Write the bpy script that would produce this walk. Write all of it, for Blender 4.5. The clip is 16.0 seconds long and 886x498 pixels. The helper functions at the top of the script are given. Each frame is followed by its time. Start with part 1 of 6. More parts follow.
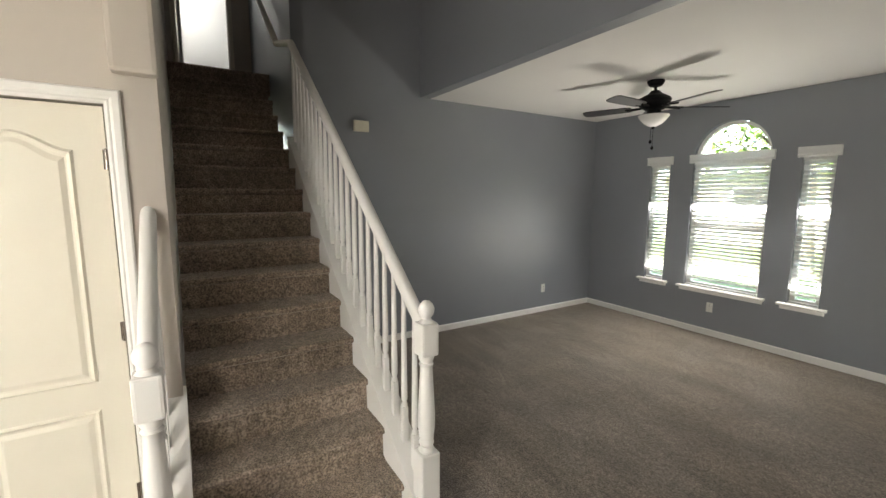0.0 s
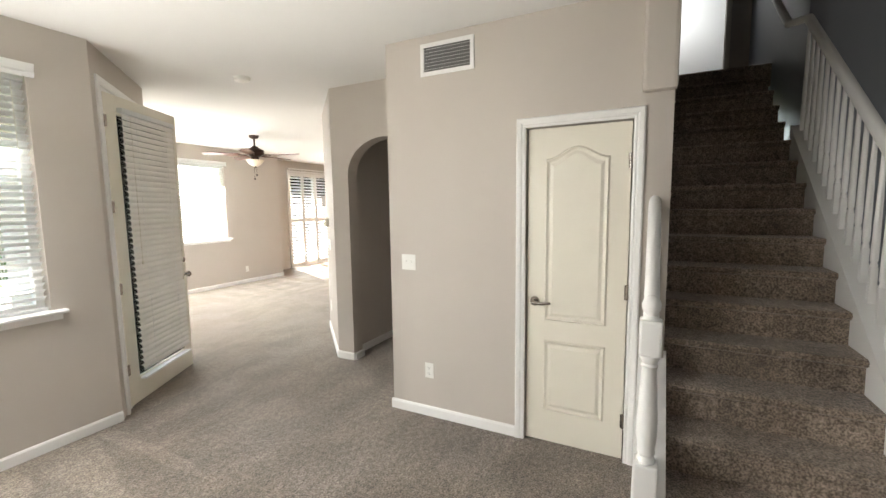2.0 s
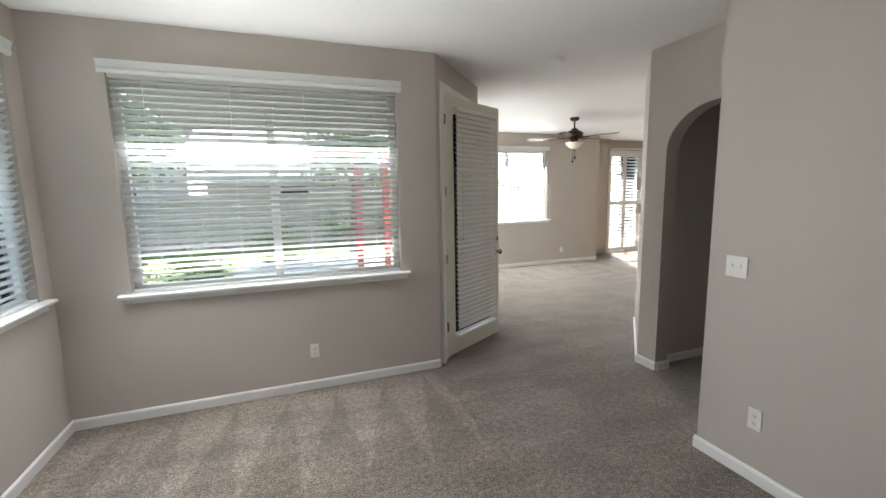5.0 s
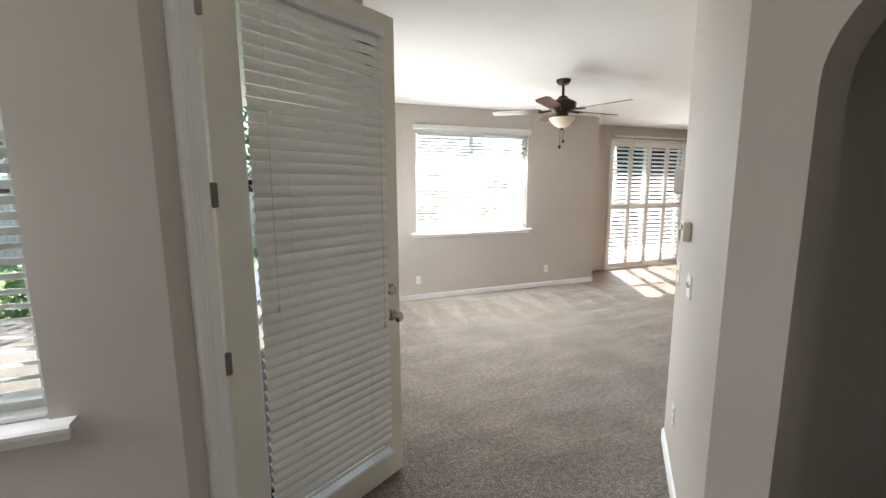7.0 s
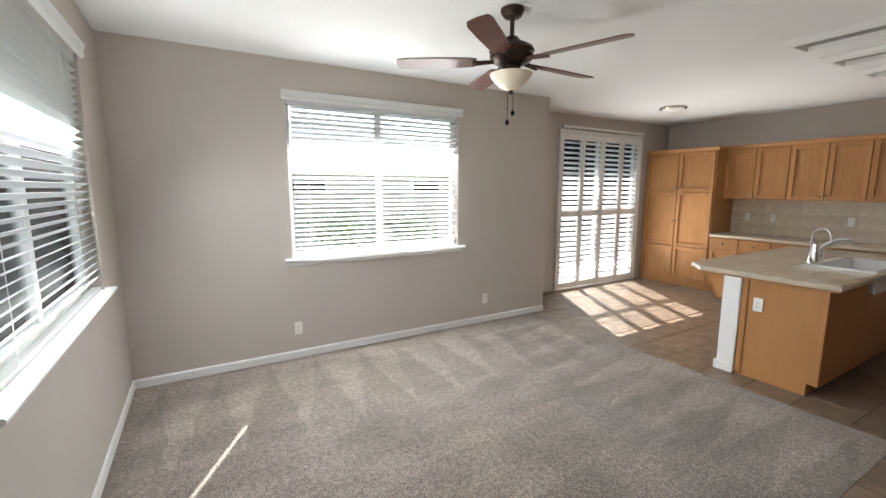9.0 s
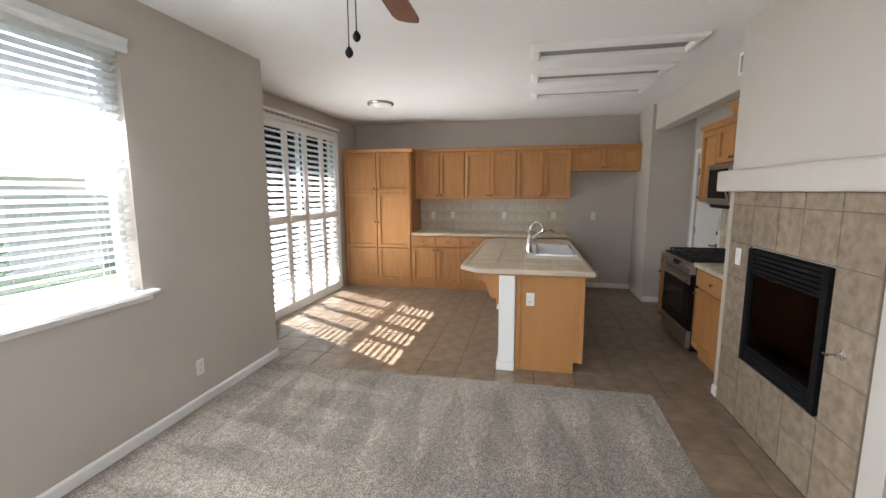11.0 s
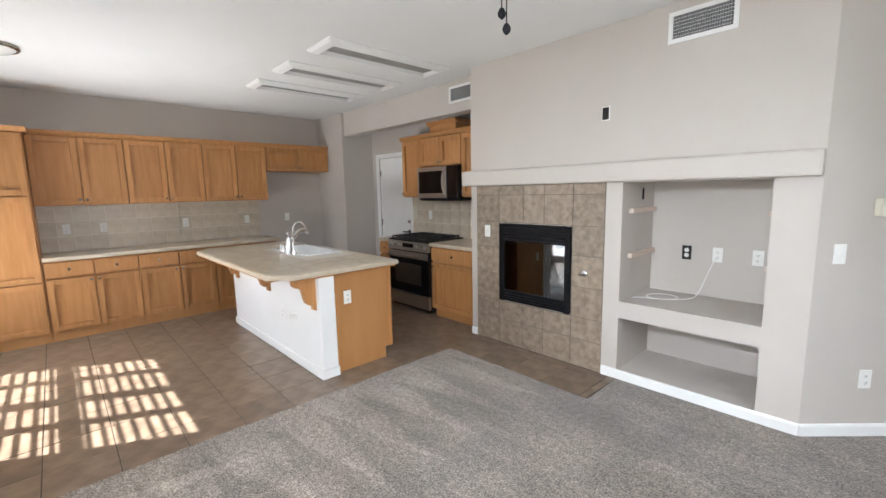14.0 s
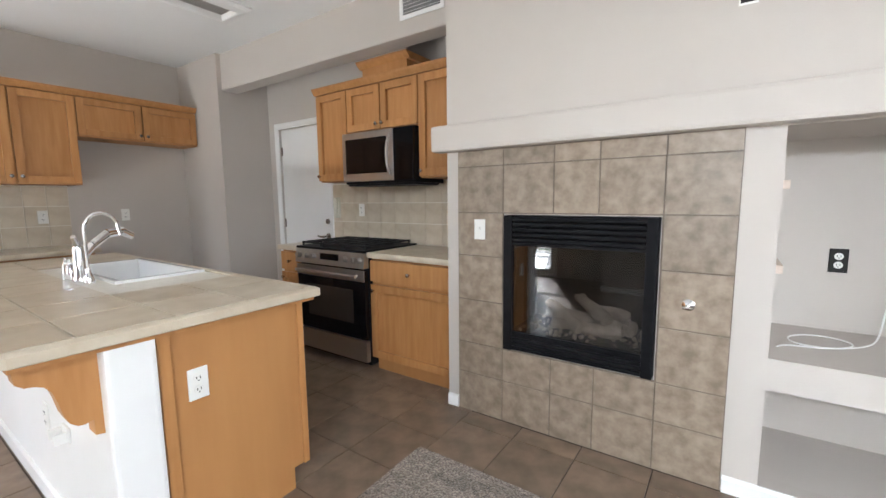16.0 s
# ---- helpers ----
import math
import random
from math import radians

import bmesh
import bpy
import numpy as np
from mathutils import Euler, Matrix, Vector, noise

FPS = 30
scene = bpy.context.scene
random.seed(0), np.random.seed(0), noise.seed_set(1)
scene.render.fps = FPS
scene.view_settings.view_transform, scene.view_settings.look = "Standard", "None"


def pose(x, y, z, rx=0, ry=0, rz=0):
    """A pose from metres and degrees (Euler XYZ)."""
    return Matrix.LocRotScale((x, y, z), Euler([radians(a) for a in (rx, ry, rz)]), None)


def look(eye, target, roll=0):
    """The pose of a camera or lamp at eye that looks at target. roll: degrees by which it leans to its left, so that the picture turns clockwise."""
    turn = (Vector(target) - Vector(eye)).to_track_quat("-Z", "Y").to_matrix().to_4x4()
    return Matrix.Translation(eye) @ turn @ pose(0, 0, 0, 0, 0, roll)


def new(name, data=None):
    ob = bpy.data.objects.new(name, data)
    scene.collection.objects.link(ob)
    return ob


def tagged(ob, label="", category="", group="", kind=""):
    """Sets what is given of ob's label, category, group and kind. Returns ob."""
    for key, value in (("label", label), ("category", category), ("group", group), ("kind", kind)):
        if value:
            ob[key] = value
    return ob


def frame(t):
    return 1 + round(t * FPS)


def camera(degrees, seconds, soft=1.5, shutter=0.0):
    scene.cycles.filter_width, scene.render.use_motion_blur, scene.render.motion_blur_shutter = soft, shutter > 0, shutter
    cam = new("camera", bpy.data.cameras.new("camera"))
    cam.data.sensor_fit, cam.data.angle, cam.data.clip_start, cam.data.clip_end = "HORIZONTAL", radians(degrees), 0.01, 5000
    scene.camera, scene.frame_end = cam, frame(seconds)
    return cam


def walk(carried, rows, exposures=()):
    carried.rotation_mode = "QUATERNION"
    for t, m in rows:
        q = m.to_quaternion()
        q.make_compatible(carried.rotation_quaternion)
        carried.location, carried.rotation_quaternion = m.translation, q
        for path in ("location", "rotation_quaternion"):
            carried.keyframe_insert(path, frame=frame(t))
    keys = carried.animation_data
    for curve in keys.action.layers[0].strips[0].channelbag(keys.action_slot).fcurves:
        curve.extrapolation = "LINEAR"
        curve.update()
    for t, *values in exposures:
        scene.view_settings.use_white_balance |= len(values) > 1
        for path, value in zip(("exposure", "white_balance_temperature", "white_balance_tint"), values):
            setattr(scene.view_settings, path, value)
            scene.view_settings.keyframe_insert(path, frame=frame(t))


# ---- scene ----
cam = camera(93.7, 16.0)
PATH = [
    (0, (-0.4, 0.125, 1.68), (1.287, -0.914, 1.414), 0.2),
    (0.5, (-0.39, 0.3, 1.685), (1.463, -0.399, 1.414), 0.1),
    (1, (-0.395, 0.465, 1.666), (1.579, 0.279, 1.407), -0.1),
    (1.5, (-0.553, 0.458, 1.617), (1.394, 0.858, 1.392), -0.7),
    (2, (-0.712, 0.292, 1.58), (1.067, 1.183, 1.368), -0.7),
    (2.5, (-0.774, 0.111, 1.587), (0.758, 1.378, 1.37), -0.9),
    (3, (-0.794, -0.037, 1.59), (0.453, 1.511, 1.37), -1.1),
    (3.5, (-0.814, -0.159, 1.585), (0.179, 1.562, 1.357), -1.3),
    (3.7, (-0.818, -0.195, 1.578), (0.087, 1.573, 1.346), -1.3),
    (6, (0.375, 1.275, 1.613), (1.05, 3.137, 1.33), -1.0),
    (6.5, (0.8, 1.775, 1.614), (1.49, 3.63, 1.329), -0.7),
    (7, (1.215, 2.255, 1.617), (1.929, 4.1, 1.321), -0.3),
    (7.5, (1.6, 2.7, 1.631), (2.325, 4.54, 1.333), -0.4),
    (8, (1.945, 3.112, 1.64), (2.682, 4.947, 1.34), -0.6),
    (8.2, (2.06, 3.28, 1.635), (2.807, 5.11, 1.337), -0.4),
    (10.3, (2.482, 4.816, 1.583), (4.179, 5.834, 1.298), -0.4),
    (10.5, (2.561, 4.999, 1.59), (4.348, 5.851, 1.303), -0.4),
    (11, (2.682, 5.485, 1.575), (4.62, 5.894, 1.3), -0.2),
    (11.5, (2.825, 5.904, 1.547), (4.807, 5.867, 1.282), -0.2),
    (12, (2.949, 6.278, 1.533), (4.886, 5.849, 1.279), 0.0),
    (12.5, (2.941, 6.681, 1.528), (4.781, 5.939, 1.274), -0.3),
    (13, (2.924, 6.98, 1.5), (4.639, 5.984, 1.245), -0.4),
    (13.5, (2.99, 7.16, 1.519), (4.576, 5.97, 1.257), -0.8),
    (14, (3.166, 7.224, 1.526), (4.617, 5.875, 1.249), -1.2),
    (14.5, (3.542, 7.082, 1.447), (4.859, 5.601, 1.178), -0.8),
    (15, (4.005, 6.81, 1.413), (5.214, 5.24, 1.141), -1.0),
    (15.5, (4.392, 6.492, 1.297), (5.541, 4.874, 1.052), -0.7),
    (16, (4.722, 6.142, 1.296), (5.851, 4.509, 1.056), -0.6),
]
walk(cam, [(t, look(eye, target, roll)) for t, eye, target, roll in PATH],
     [(0, 4.0, 7350, 10), (1.0, 4.0, 7200, 10), (1.6, 3.8, 7000, 10), (2.5, 3.35, 6750, 10), (3.5, 2.9, 6550, 10), (6, 2.7, 6400, 10), (7, 2.85, 6400, 10), (8, 2.45, 6350, 10), (10.5, 2.4, 6300, 10), (12, 2.75, 6150, 10), (13.5, 2.75, 6000, 10), (14.5, 2.85, 6000, 10), (16, 3.0, 6000, 10)])
H = 2.73          # ceiling of the low rooms
HIGH = 5.45       # ceiling of the stair hall

# ---- light ----
world = bpy.data.worlds.new("world")
scene.world = world
world.use_nodes = True
wn, wl = world.node_tree.nodes, world.node_tree.links
sky = wn.new("ShaderNodeTexSky")
sky.sky_type, sky.sun_disc = "NISHITA", False
SUN_ELEV, SUN_AZ = 41.0, 62.0     # degrees; azimuth of the sun counter-clockwise from +x
sky.sun_elevation = radians(SUN_ELEV)
sky.sun_rotation = radians(90 - SUN_AZ)
wl.new(sky.outputs[0], wn["Background"].inputs[0])
wn["Background"].inputs[1].default_value = 0.15
sun = new("sun", bpy.data.lights.new("sun", "SUN"))
sun.data.energy, sun.data.angle, sun.data.color = 5.0, radians(0.5), (1.0, 0.965, 0.91)
sd = Vector((math.cos(radians(SUN_AZ)) * math.cos(radians(SUN_ELEV)), math.sin(radians(SUN_AZ)) * math.cos(radians(SUN_ELEV)), math.sin(radians(SUN_ELEV))))
sun.matrix_world = look(sd * 40, (0, 0, 0))


def skylight(x, y, z0, z1, heading, width, watts, up=0.62, sky_tint=(0.93, 0.965, 1.0), ground_tint=(1.0, 0.985, 0.96), spread=130):
    """Daylight through a window: two lamps in its opening, the sky's light slanting down and the sunlit ground's light slanting up."""
    for z, tilt, share, tint in ((z0 + (z1 - z0) * 0.7, 90 - 50, 1 - up, sky_tint), (z0 + 0.06, 90 + 46, up, ground_tint)):
        lamp = new("skylight", bpy.data.lights.new("skylight", "AREA"))
        lamp.data.shape, lamp.data.size, lamp.data.size_y = "RECTANGLE", width, 0.3
        lamp.data.energy, lamp.data.color, lamp.data.spread = watts * share, tint, radians(spread)
        lamp.matrix_world = pose(x, y, z) @ pose(0, 0, 0, tilt, 0, heading)


skylight(-0.45, 3.76, 0.95, 2.4, 180, 1.8, 6.5, 0.40)
skylight(-1.80, 2.95, 0.95, 2.4, -128, 1.2, 9.5, 0.40)
skylight(3.9, 7.88, 0.95, 2.4, 180, 1.7, 20, 0.12)
skylight(1.72, 6.3, 0.95, 2.4, -90, 1.6, 11, 0.34)
skylight(8.0, 8.50, 0.2, 2.3, 180, 1.7, 9, 0.74, (1.0, 0.97, 0.92), (1.0, 0.98, 0.94), 95)
skylight(1.965, -5.10, 0.6, 2.0, 0, 0.75, 2.4, 0.4)
skylight(2.77, -5.10, 0.6, 2.0, 0, 0.24, 0.8, 0.4)
skylight(1.18, -5.10, 0.6, 2.0, 0, 0.24, 0.8, 0.4)


# ---- materials ----
def mat(name, rgb, rough=0.6, metal=0.0, rgb2=None, scale=8.0, bump=0.0, bscale=60.0, spec=0.5, rand=0.0, detail=4.0, stretch=(1, 1, 1), coat=0.0):
    m = bpy.data.materials.new(name)
    m.use_nodes = True
    n, l = m.node_tree.nodes, m.node_tree.links
    b = n["Principled BSDF"]
    b.inputs["Base Color"].default_value = (*rgb, 1)
    b.inputs["Roughness"].default_value = rough
    b.inputs["Metallic"].default_value = metal
    b.inputs["Specular IOR Level"].default_value = spec
    b.inputs["Coat Weight"].default_value = coat
    tc = n.new("ShaderNodeTexCoord")
    mp = n.new("ShaderNodeMapping")
    mp.inputs["Scale"].default_value = stretch
    l.new(tc.outputs["Object"], mp.inputs[0])
    if rgb2:
        t = n.new("ShaderNodeTexNoise")
        t.inputs["Scale"].default_value, t.inputs["Detail"].default_value = scale, detail
        l.new(mp.outputs[0], t.inputs["Vector"])
        r = n.new("ShaderNodeValToRGB")
        r.color_ramp.elements[0].position, r.color_ramp.elements[1].position = 0.32, 0.68
        r.color_ramp.elements[0].color, r.color_ramp.elements[1].color = (*rgb, 1), (*rgb2, 1)
        l.new(t.outputs[0], r.inputs[0])
        out = r.outputs[0]
        if rand:
            oi = n.new("ShaderNodeObjectInfo")
            mr = n.new("ShaderNodeMapRange")
            mr.inputs[3].default_value, mr.inputs[4].default_value = 1 - rand, 1 + rand
            l.new(oi.outputs["Random"], mr.inputs[0])
            hs = n.new("ShaderNodeHueSaturation")
            l.new(mr.outputs[0], hs.inputs["Value"])
            l.new(out, hs.inputs["Color"])
            out = hs.outputs[0]
        l.new(out, b.inputs["Base Color"])
    if bump:
        t2 = n.new("ShaderNodeTexNoise")
        t2.inputs["Scale"].default_value, t2.inputs["Detail"].default_value = bscale, 3
        l.new(mp.outputs[0], t2.inputs["Vector"])
        bp = n.new("ShaderNodeBump")
        bp.inputs["Strength"].default_value, bp.inputs["Distance"].default_value = bump, 0.01
        l.new(t2.outputs[0], bp.inputs["Height"])
        l.new(bp.outputs[0], b.inputs["Normal"])
    return m


def carpet(name, a, b2, streak_angle, fields=()):
    """Cut-pile carpet: tufts, trodden patches, vacuum strokes; fields are (axis, edge, sign, reach, pitch, from, to): wedge marks off an edge of the room."""
    m = bpy.data.materials.new(name)
    m.use_nodes = True
    n, l = m.node_tree.nodes, m.node_tree.links
    b = n["Principled BSDF"]
    b.inputs["Roughness"].default_value = 0.95
    b.inputs["Specular IOR Level"].default_value = 0.1
    b.inputs["Sheen Weight"].default_value = 0.35
    b.inputs["Sheen Roughness"].default_value = 0.45
    b.inputs["Sheen Tint"].default_value = (0.95, 0.9, 0.85, 1)
    tc = n.new("ShaderNodeTexCoord")

    def calc(op, x, y=0.0, z=None):
        q = n.new("ShaderNodeMath")
        q.operation = op
        for k, w in enumerate((x, y) if z is None else (x, y, z)):
            if isinstance(w, (int, float)):
                q.inputs[k].default_value = w
            else:
                l.new(w, q.inputs[k])
        return q.outputs[0]

    def grain(scale, detail, lo, hi, out0, out1, vec=None):
        t = n.new("ShaderNodeTexNoise")
        t.inputs["Scale"].default_value, t.inputs["Detail"].default_value = scale, detail
        l.new(vec or tc.outputs["Object"], t.inputs["Vector"])
        r = n.new("ShaderNodeMapRange")
        for k, w in zip((1, 2, 3, 4), (lo, hi, out0, out1)):
            r.inputs[k].default_value = w
        l.new(t.outputs[0], r.inputs[0])
        return r.outputs[0], t

    mp = n.new("ShaderNodeMapping")
    mp.inputs["Rotation"].default_value = (0, 0, radians(streak_angle))
    mp.inputs["Scale"].default_value = (0.7, 3.2, 1)
    l.new(tc.outputs["Object"], mp.inputs[0])
    tuft, tn = grain(95, 2, 0.36, 0.64, 0.52, 1.40)
    clump, _ = grain(30, 3, 0.36, 0.64, 0.76, 1.2)
    trod, _ = grain(2.6, 6, 0.38, 0.62, 0.87, 1.12)
    stroke, _ = grain(1.7, 4, 0.44, 0.56, 0.92, 1.09, mp.outputs[0])
    val = calc("MULTIPLY", calc("MULTIPLY", tuft, clump), calc("MULTIPLY", trod, stroke))
    sx = n.new("ShaderNodeSeparateXYZ")
    wob = n.new("ShaderNodeTexNoise")
    wob.inputs["Scale"].default_value, wob.inputs["Detail"].default_value = 3.0, 5
    l.new(tc.outputs["Object"], wob.inputs["Vector"])
    wv = n.new("ShaderNodeVectorMath")
    wv.operation = "MULTIPLY_ADD"
    wv.inputs[1].default_value = (0.16, 0.16, 0.0)
    l.new(wob.outputs["Color"], wv.inputs[0]); l.new(tc.outputs["Object"], wv.inputs[2])
    l.new(wv.outputs[0], sx.inputs[0])
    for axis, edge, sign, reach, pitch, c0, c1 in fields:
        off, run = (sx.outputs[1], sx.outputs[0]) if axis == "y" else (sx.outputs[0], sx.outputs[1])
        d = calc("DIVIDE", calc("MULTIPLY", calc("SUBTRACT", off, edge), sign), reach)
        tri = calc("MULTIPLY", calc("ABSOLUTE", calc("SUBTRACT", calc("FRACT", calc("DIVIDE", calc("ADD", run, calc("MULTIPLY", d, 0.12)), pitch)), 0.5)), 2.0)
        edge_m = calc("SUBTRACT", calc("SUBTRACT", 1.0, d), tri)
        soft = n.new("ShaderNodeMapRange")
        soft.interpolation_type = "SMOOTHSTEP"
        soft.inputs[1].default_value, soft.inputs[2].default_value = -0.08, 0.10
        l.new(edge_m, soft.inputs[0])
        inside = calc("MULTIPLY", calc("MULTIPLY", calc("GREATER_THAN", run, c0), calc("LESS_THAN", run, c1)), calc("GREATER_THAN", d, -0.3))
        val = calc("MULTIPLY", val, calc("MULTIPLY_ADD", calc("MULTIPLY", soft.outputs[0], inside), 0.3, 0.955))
    mid = tuple((p + q) / 2 for p, q in zip(a, b2))
    hue, _ = grain(1.2, 3, 0.35, 0.65, 0.0, 1.0)
    mix = n.new("ShaderNodeMix")
    mix.data_type = "RGBA"
    mix.inputs[6].default_value = (*mid, 1)
    mix.inputs[7].default_value = (mid[0] * 0.97, mid[1], mid[2] * 1.06, 1)
    l.new(hue, mix.inputs[0])
    hs = n.new("ShaderNodeHueSaturation")
    l.new(val, hs.inputs["Value"]); l.new(mix.outputs[2], hs.inputs["Color"])
    l.new(hs.outputs[0], b.inputs["Base Color"])
    bp = n.new("ShaderNodeBump")
    bp.inputs["Strength"].default_value, bp.inputs["Distance"].default_value = 0.7, 0.012
    l.new(tn.outputs[0], bp.inputs["Height"])
    l.new(bp.outputs[0], b.inputs["Normal"])
    return m


def glass_mat(name, tint=(0.95, 0.98, 0.97), gloss=1.0):
    m = bpy.data.materials.new(name)
    m.use_nodes = True
    n, l = m.node_tree.nodes, m.node_tree.links
    n.remove(n["Principled BSDF"])
    tr, gl, fr, mx = n.new("ShaderNodeBsdfTransparent"), n.new("ShaderNodeBsdfGlossy"), n.new("ShaderNodeFresnel"), n.new("ShaderNodeMixShader")
    tr.inputs[0].default_value = (*tint, 1)
    gl.inputs["Roughness"].default_value = 0.0
    fr.inputs[0].default_value = 1.3 + 0.15 * gloss
    l.new(fr.outputs[0], mx.inputs[0]); l.new(tr.outputs[0], mx.inputs[1]); l.new(gl.outputs[0], mx.inputs[2])
    l.new(mx.outputs[0], n["Material Output"].inputs[0])
    return m


WALL = mat("warm_grey_paint", (0.505, 0.459, 0.413), 0.75, rgb2=(0.53, 0.484, 0.437), scale=1.3, bump=0.06, bscale=140)
GREY = mat("cool_grey_paint", (0.228, 0.243, 0.272), 0.42, rgb2=(0.243, 0.258, 0.288), scale=1.1, bump=0.06, bscale=140)
CEIL = mat("white_ceiling_paint", (0.76, 0.755, 0.74), 0.9, rgb2=(0.79, 0.785, 0.77), scale=1.2, bump=0.08, bscale=120)
TRIM = mat("white_gloss_paint", (0.78, 0.775, 0.75), 0.38, rgb2=(0.81, 0.80, 0.785), scale=3, bump=0.015, bscale=90)
CREAM = mat("cream_door_paint", (0.74, 0.70, 0.60), 0.4, rgb2=(0.77, 0.73, 0.63), scale=3, bump=0.03, bscale=70)
DOORSLAT = mat("cream_blind_vinyl", (0.78, 0.765, 0.72), 0.5, rgb2=(0.82, 0.805, 0.76), scale=5)
LOUVRE = mat("white_shutter_vinyl", (0.80, 0.80, 0.79), 0.42, rgb2=(0.83, 0.83, 0.82), scale=5)
BLIND = mat("white_blind_vinyl", (0.82, 0.82, 0.80), 0.45, rgb2=(0.85, 0.85, 0.83), scale=5)


def let_through(m, share, rgb):
    """Thin pale vinyl lets some of the daylight through."""
    n, l = m.node_tree.nodes, m.node_tree.links
    tr = n.new("ShaderNodeBsdfTranslucent")
    tr.inputs["Color"].default_value = (*rgb, 1)
    mx = n.new("ShaderNodeMixShader")
    mx.inputs[0].default_value = share
    l.new(n["Principled BSDF"].outputs[0], mx.inputs[1])
    l.new(tr.outputs[0], mx.inputs[2])
    l.new(mx.outputs[0], n["Material Output"].inputs["Surface"])


let_through(LOUVRE, 0.3, (0.88, 0.93, 1.0))
let_through(DOORSLAT, 0.05, (0.9, 0.88, 0.8))
let_through(BLIND, 0.34, (0.92, 0.94, 0.95))
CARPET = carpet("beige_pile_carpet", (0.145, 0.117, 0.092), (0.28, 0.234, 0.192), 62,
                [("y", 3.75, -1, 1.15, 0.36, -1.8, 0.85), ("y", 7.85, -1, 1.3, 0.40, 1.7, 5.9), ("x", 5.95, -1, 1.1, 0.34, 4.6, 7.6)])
CARPET_S = carpet("brown_stair_carpet", (0.21, 0.158, 0.118), (0.38, 0.305, 0.24), 10)
OAK = mat("honey_oak", (0.39, 0.178, 0.058), 0.5, rgb2=(0.47, 0.232, 0.084), scale=3.0, bump=0.03, bscale=60, rand=0.08, stretch=(9, 9, 0.9), spec=0.35)
OAKP = mat("honey_oak_panel", (0.40, 0.188, 0.065), 0.5, rgb2=(0.45, 0.222, 0.08), scale=1.6, bump=0.02, bscale=60, stretch=(6, 6, 0.7), spec=0.35)
TILE = mat("brown_floor_tile", (0.125, 0.086, 0.058), 0.34, rgb2=(0.235, 0.172, 0.12), scale=7, bump=0.05, bscale=14, rand=0.12, detail=6)
GROUT = mat("dark_grout", (0.06, 0.046, 0.036), 0.9, rgb2=(0.09, 0.07, 0.055), scale=20)
FTILE = mat("fireplace_tile", (0.185, 0.14, 0.098), 0.42, rgb2=(0.335, 0.265, 0.198), scale=16, bump=0.06, bscale=16, rand=0.1, detail=10)
FGROUT = mat("brown_grout", (0.15, 0.118, 0.09), 0.9, rgb2=(0.18, 0.145, 0.112), scale=20)
CTILE = mat("cream_counter_tile", (0.49, 0.41, 0.30), 0.3, rgb2=(0.60, 0.525, 0.41), scale=9, bump=0.02, bscale=18, rand=0.06, detail=7)
CGROUT = mat("pale_grout", (0.76, 0.73, 0.66), 0.8, rgb2=(0.70, 0.67, 0.60), scale=30)
STEEL = mat("brushed_steel", (0.42, 0.40, 0.38), 0.3, 0.95, rgb2=(0.48, 0.46, 0.44), scale=30, stretch=(1, 1, 30))
NICKEL = mat("satin_nickel", (0.40, 0.365, 0.33), 0.26, 1.0)
CHROME = mat("chrome", (0.82, 0.82, 0.83), 0.06, 1.0)
BLACK = mat("black_metal", (0.006, 0.006, 0.007), 0.45, 0.0, rgb2=(0.011, 0.011, 0.012), scale=12, spec=0.08)
GBLACK = mat("black_glass", (0.004, 0.004, 0.005), 0.06, 0.0, spec=0.25)
IRON = mat("cast_iron", (0.015, 0.015, 0.015), 0.6, 0.2, rgb2=(0.03, 0.03, 0.03), scale=40, bump=0.2, bscale=150)
BRONZE = mat("dark_bronze", (0.045, 0.027, 0.02), 0.35, 0.7, rgb2=(0.06, 0.036, 0.026), scale=12)
CHERRY = mat("cherry_blade", (0.075, 0.02, 0.012), 0.35, rgb2=(0.12, 0.034, 0.02), scale=4, stretch=(1, 12, 1), coat=0.2)
DBLADE = mat("black_blade", (0.022, 0.022, 0.026), 0.35, rgb2=(0.03, 0.03, 0.034), scale=4)
FROST = mat("frosted_glass", (0.75, 0.66, 0.52), 0.35, rgb2=(0.80, 0.72, 0.58), scale=6, spec=0.5)
WFROST = mat("white_glass", (0.82, 0.82, 0.80), 0.25)
PLASTIC = mat("white_plastic", (0.80, 0.79, 0.75), 0.35)
IVORY = mat("ivory_plastic", (0.66, 0.63, 0.52), 0.4)
# near-black that paints the shade inside holes onto flat plates
HOLE_SHADE = mat("hole_shade", (0.012, 0.011, 0.010), 0.8)
PORC = mat("white_porcelain", (0.83, 0.83, 0.82), 0.12, coat=0.5)
# dark grey that paints the shade of the duct behind the vanes
VENT_SHADE = mat("vent_shade", (0.07, 0.07, 0.07), 0.7)
LENS = mat("light_diffuser", (0.34, 0.325, 0.30), 0.4, rgb2=(0.38, 0.365, 0.34), scale=4)
LOG = mat("ceramic_log", (0.30, 0.23, 0.165), 0.85, rgb2=(0.58, 0.48, 0.37), scale=14, bump=0.5, bscale=30)
PINE = mat("bare_pine", (0.60, 0.49, 0.41), 0.6, rgb2=(0.68, 0.57, 0.48), scale=5, stretch=(12, 1, 12))
CABLE = mat("white_cable", (0.78, 0.78, 0.75), 0.4)
GLASS = glass_mat("window_glass")
FGLASS = glass_mat("fire_glass", (0.55, 0.55, 0.55), 3.5)
GRASS = mat("lawn", (0.05, 0.085, 0.02), 0.9, rgb2=(0.12, 0.17, 0.04), scale=3, bump=0.6, bscale=60)
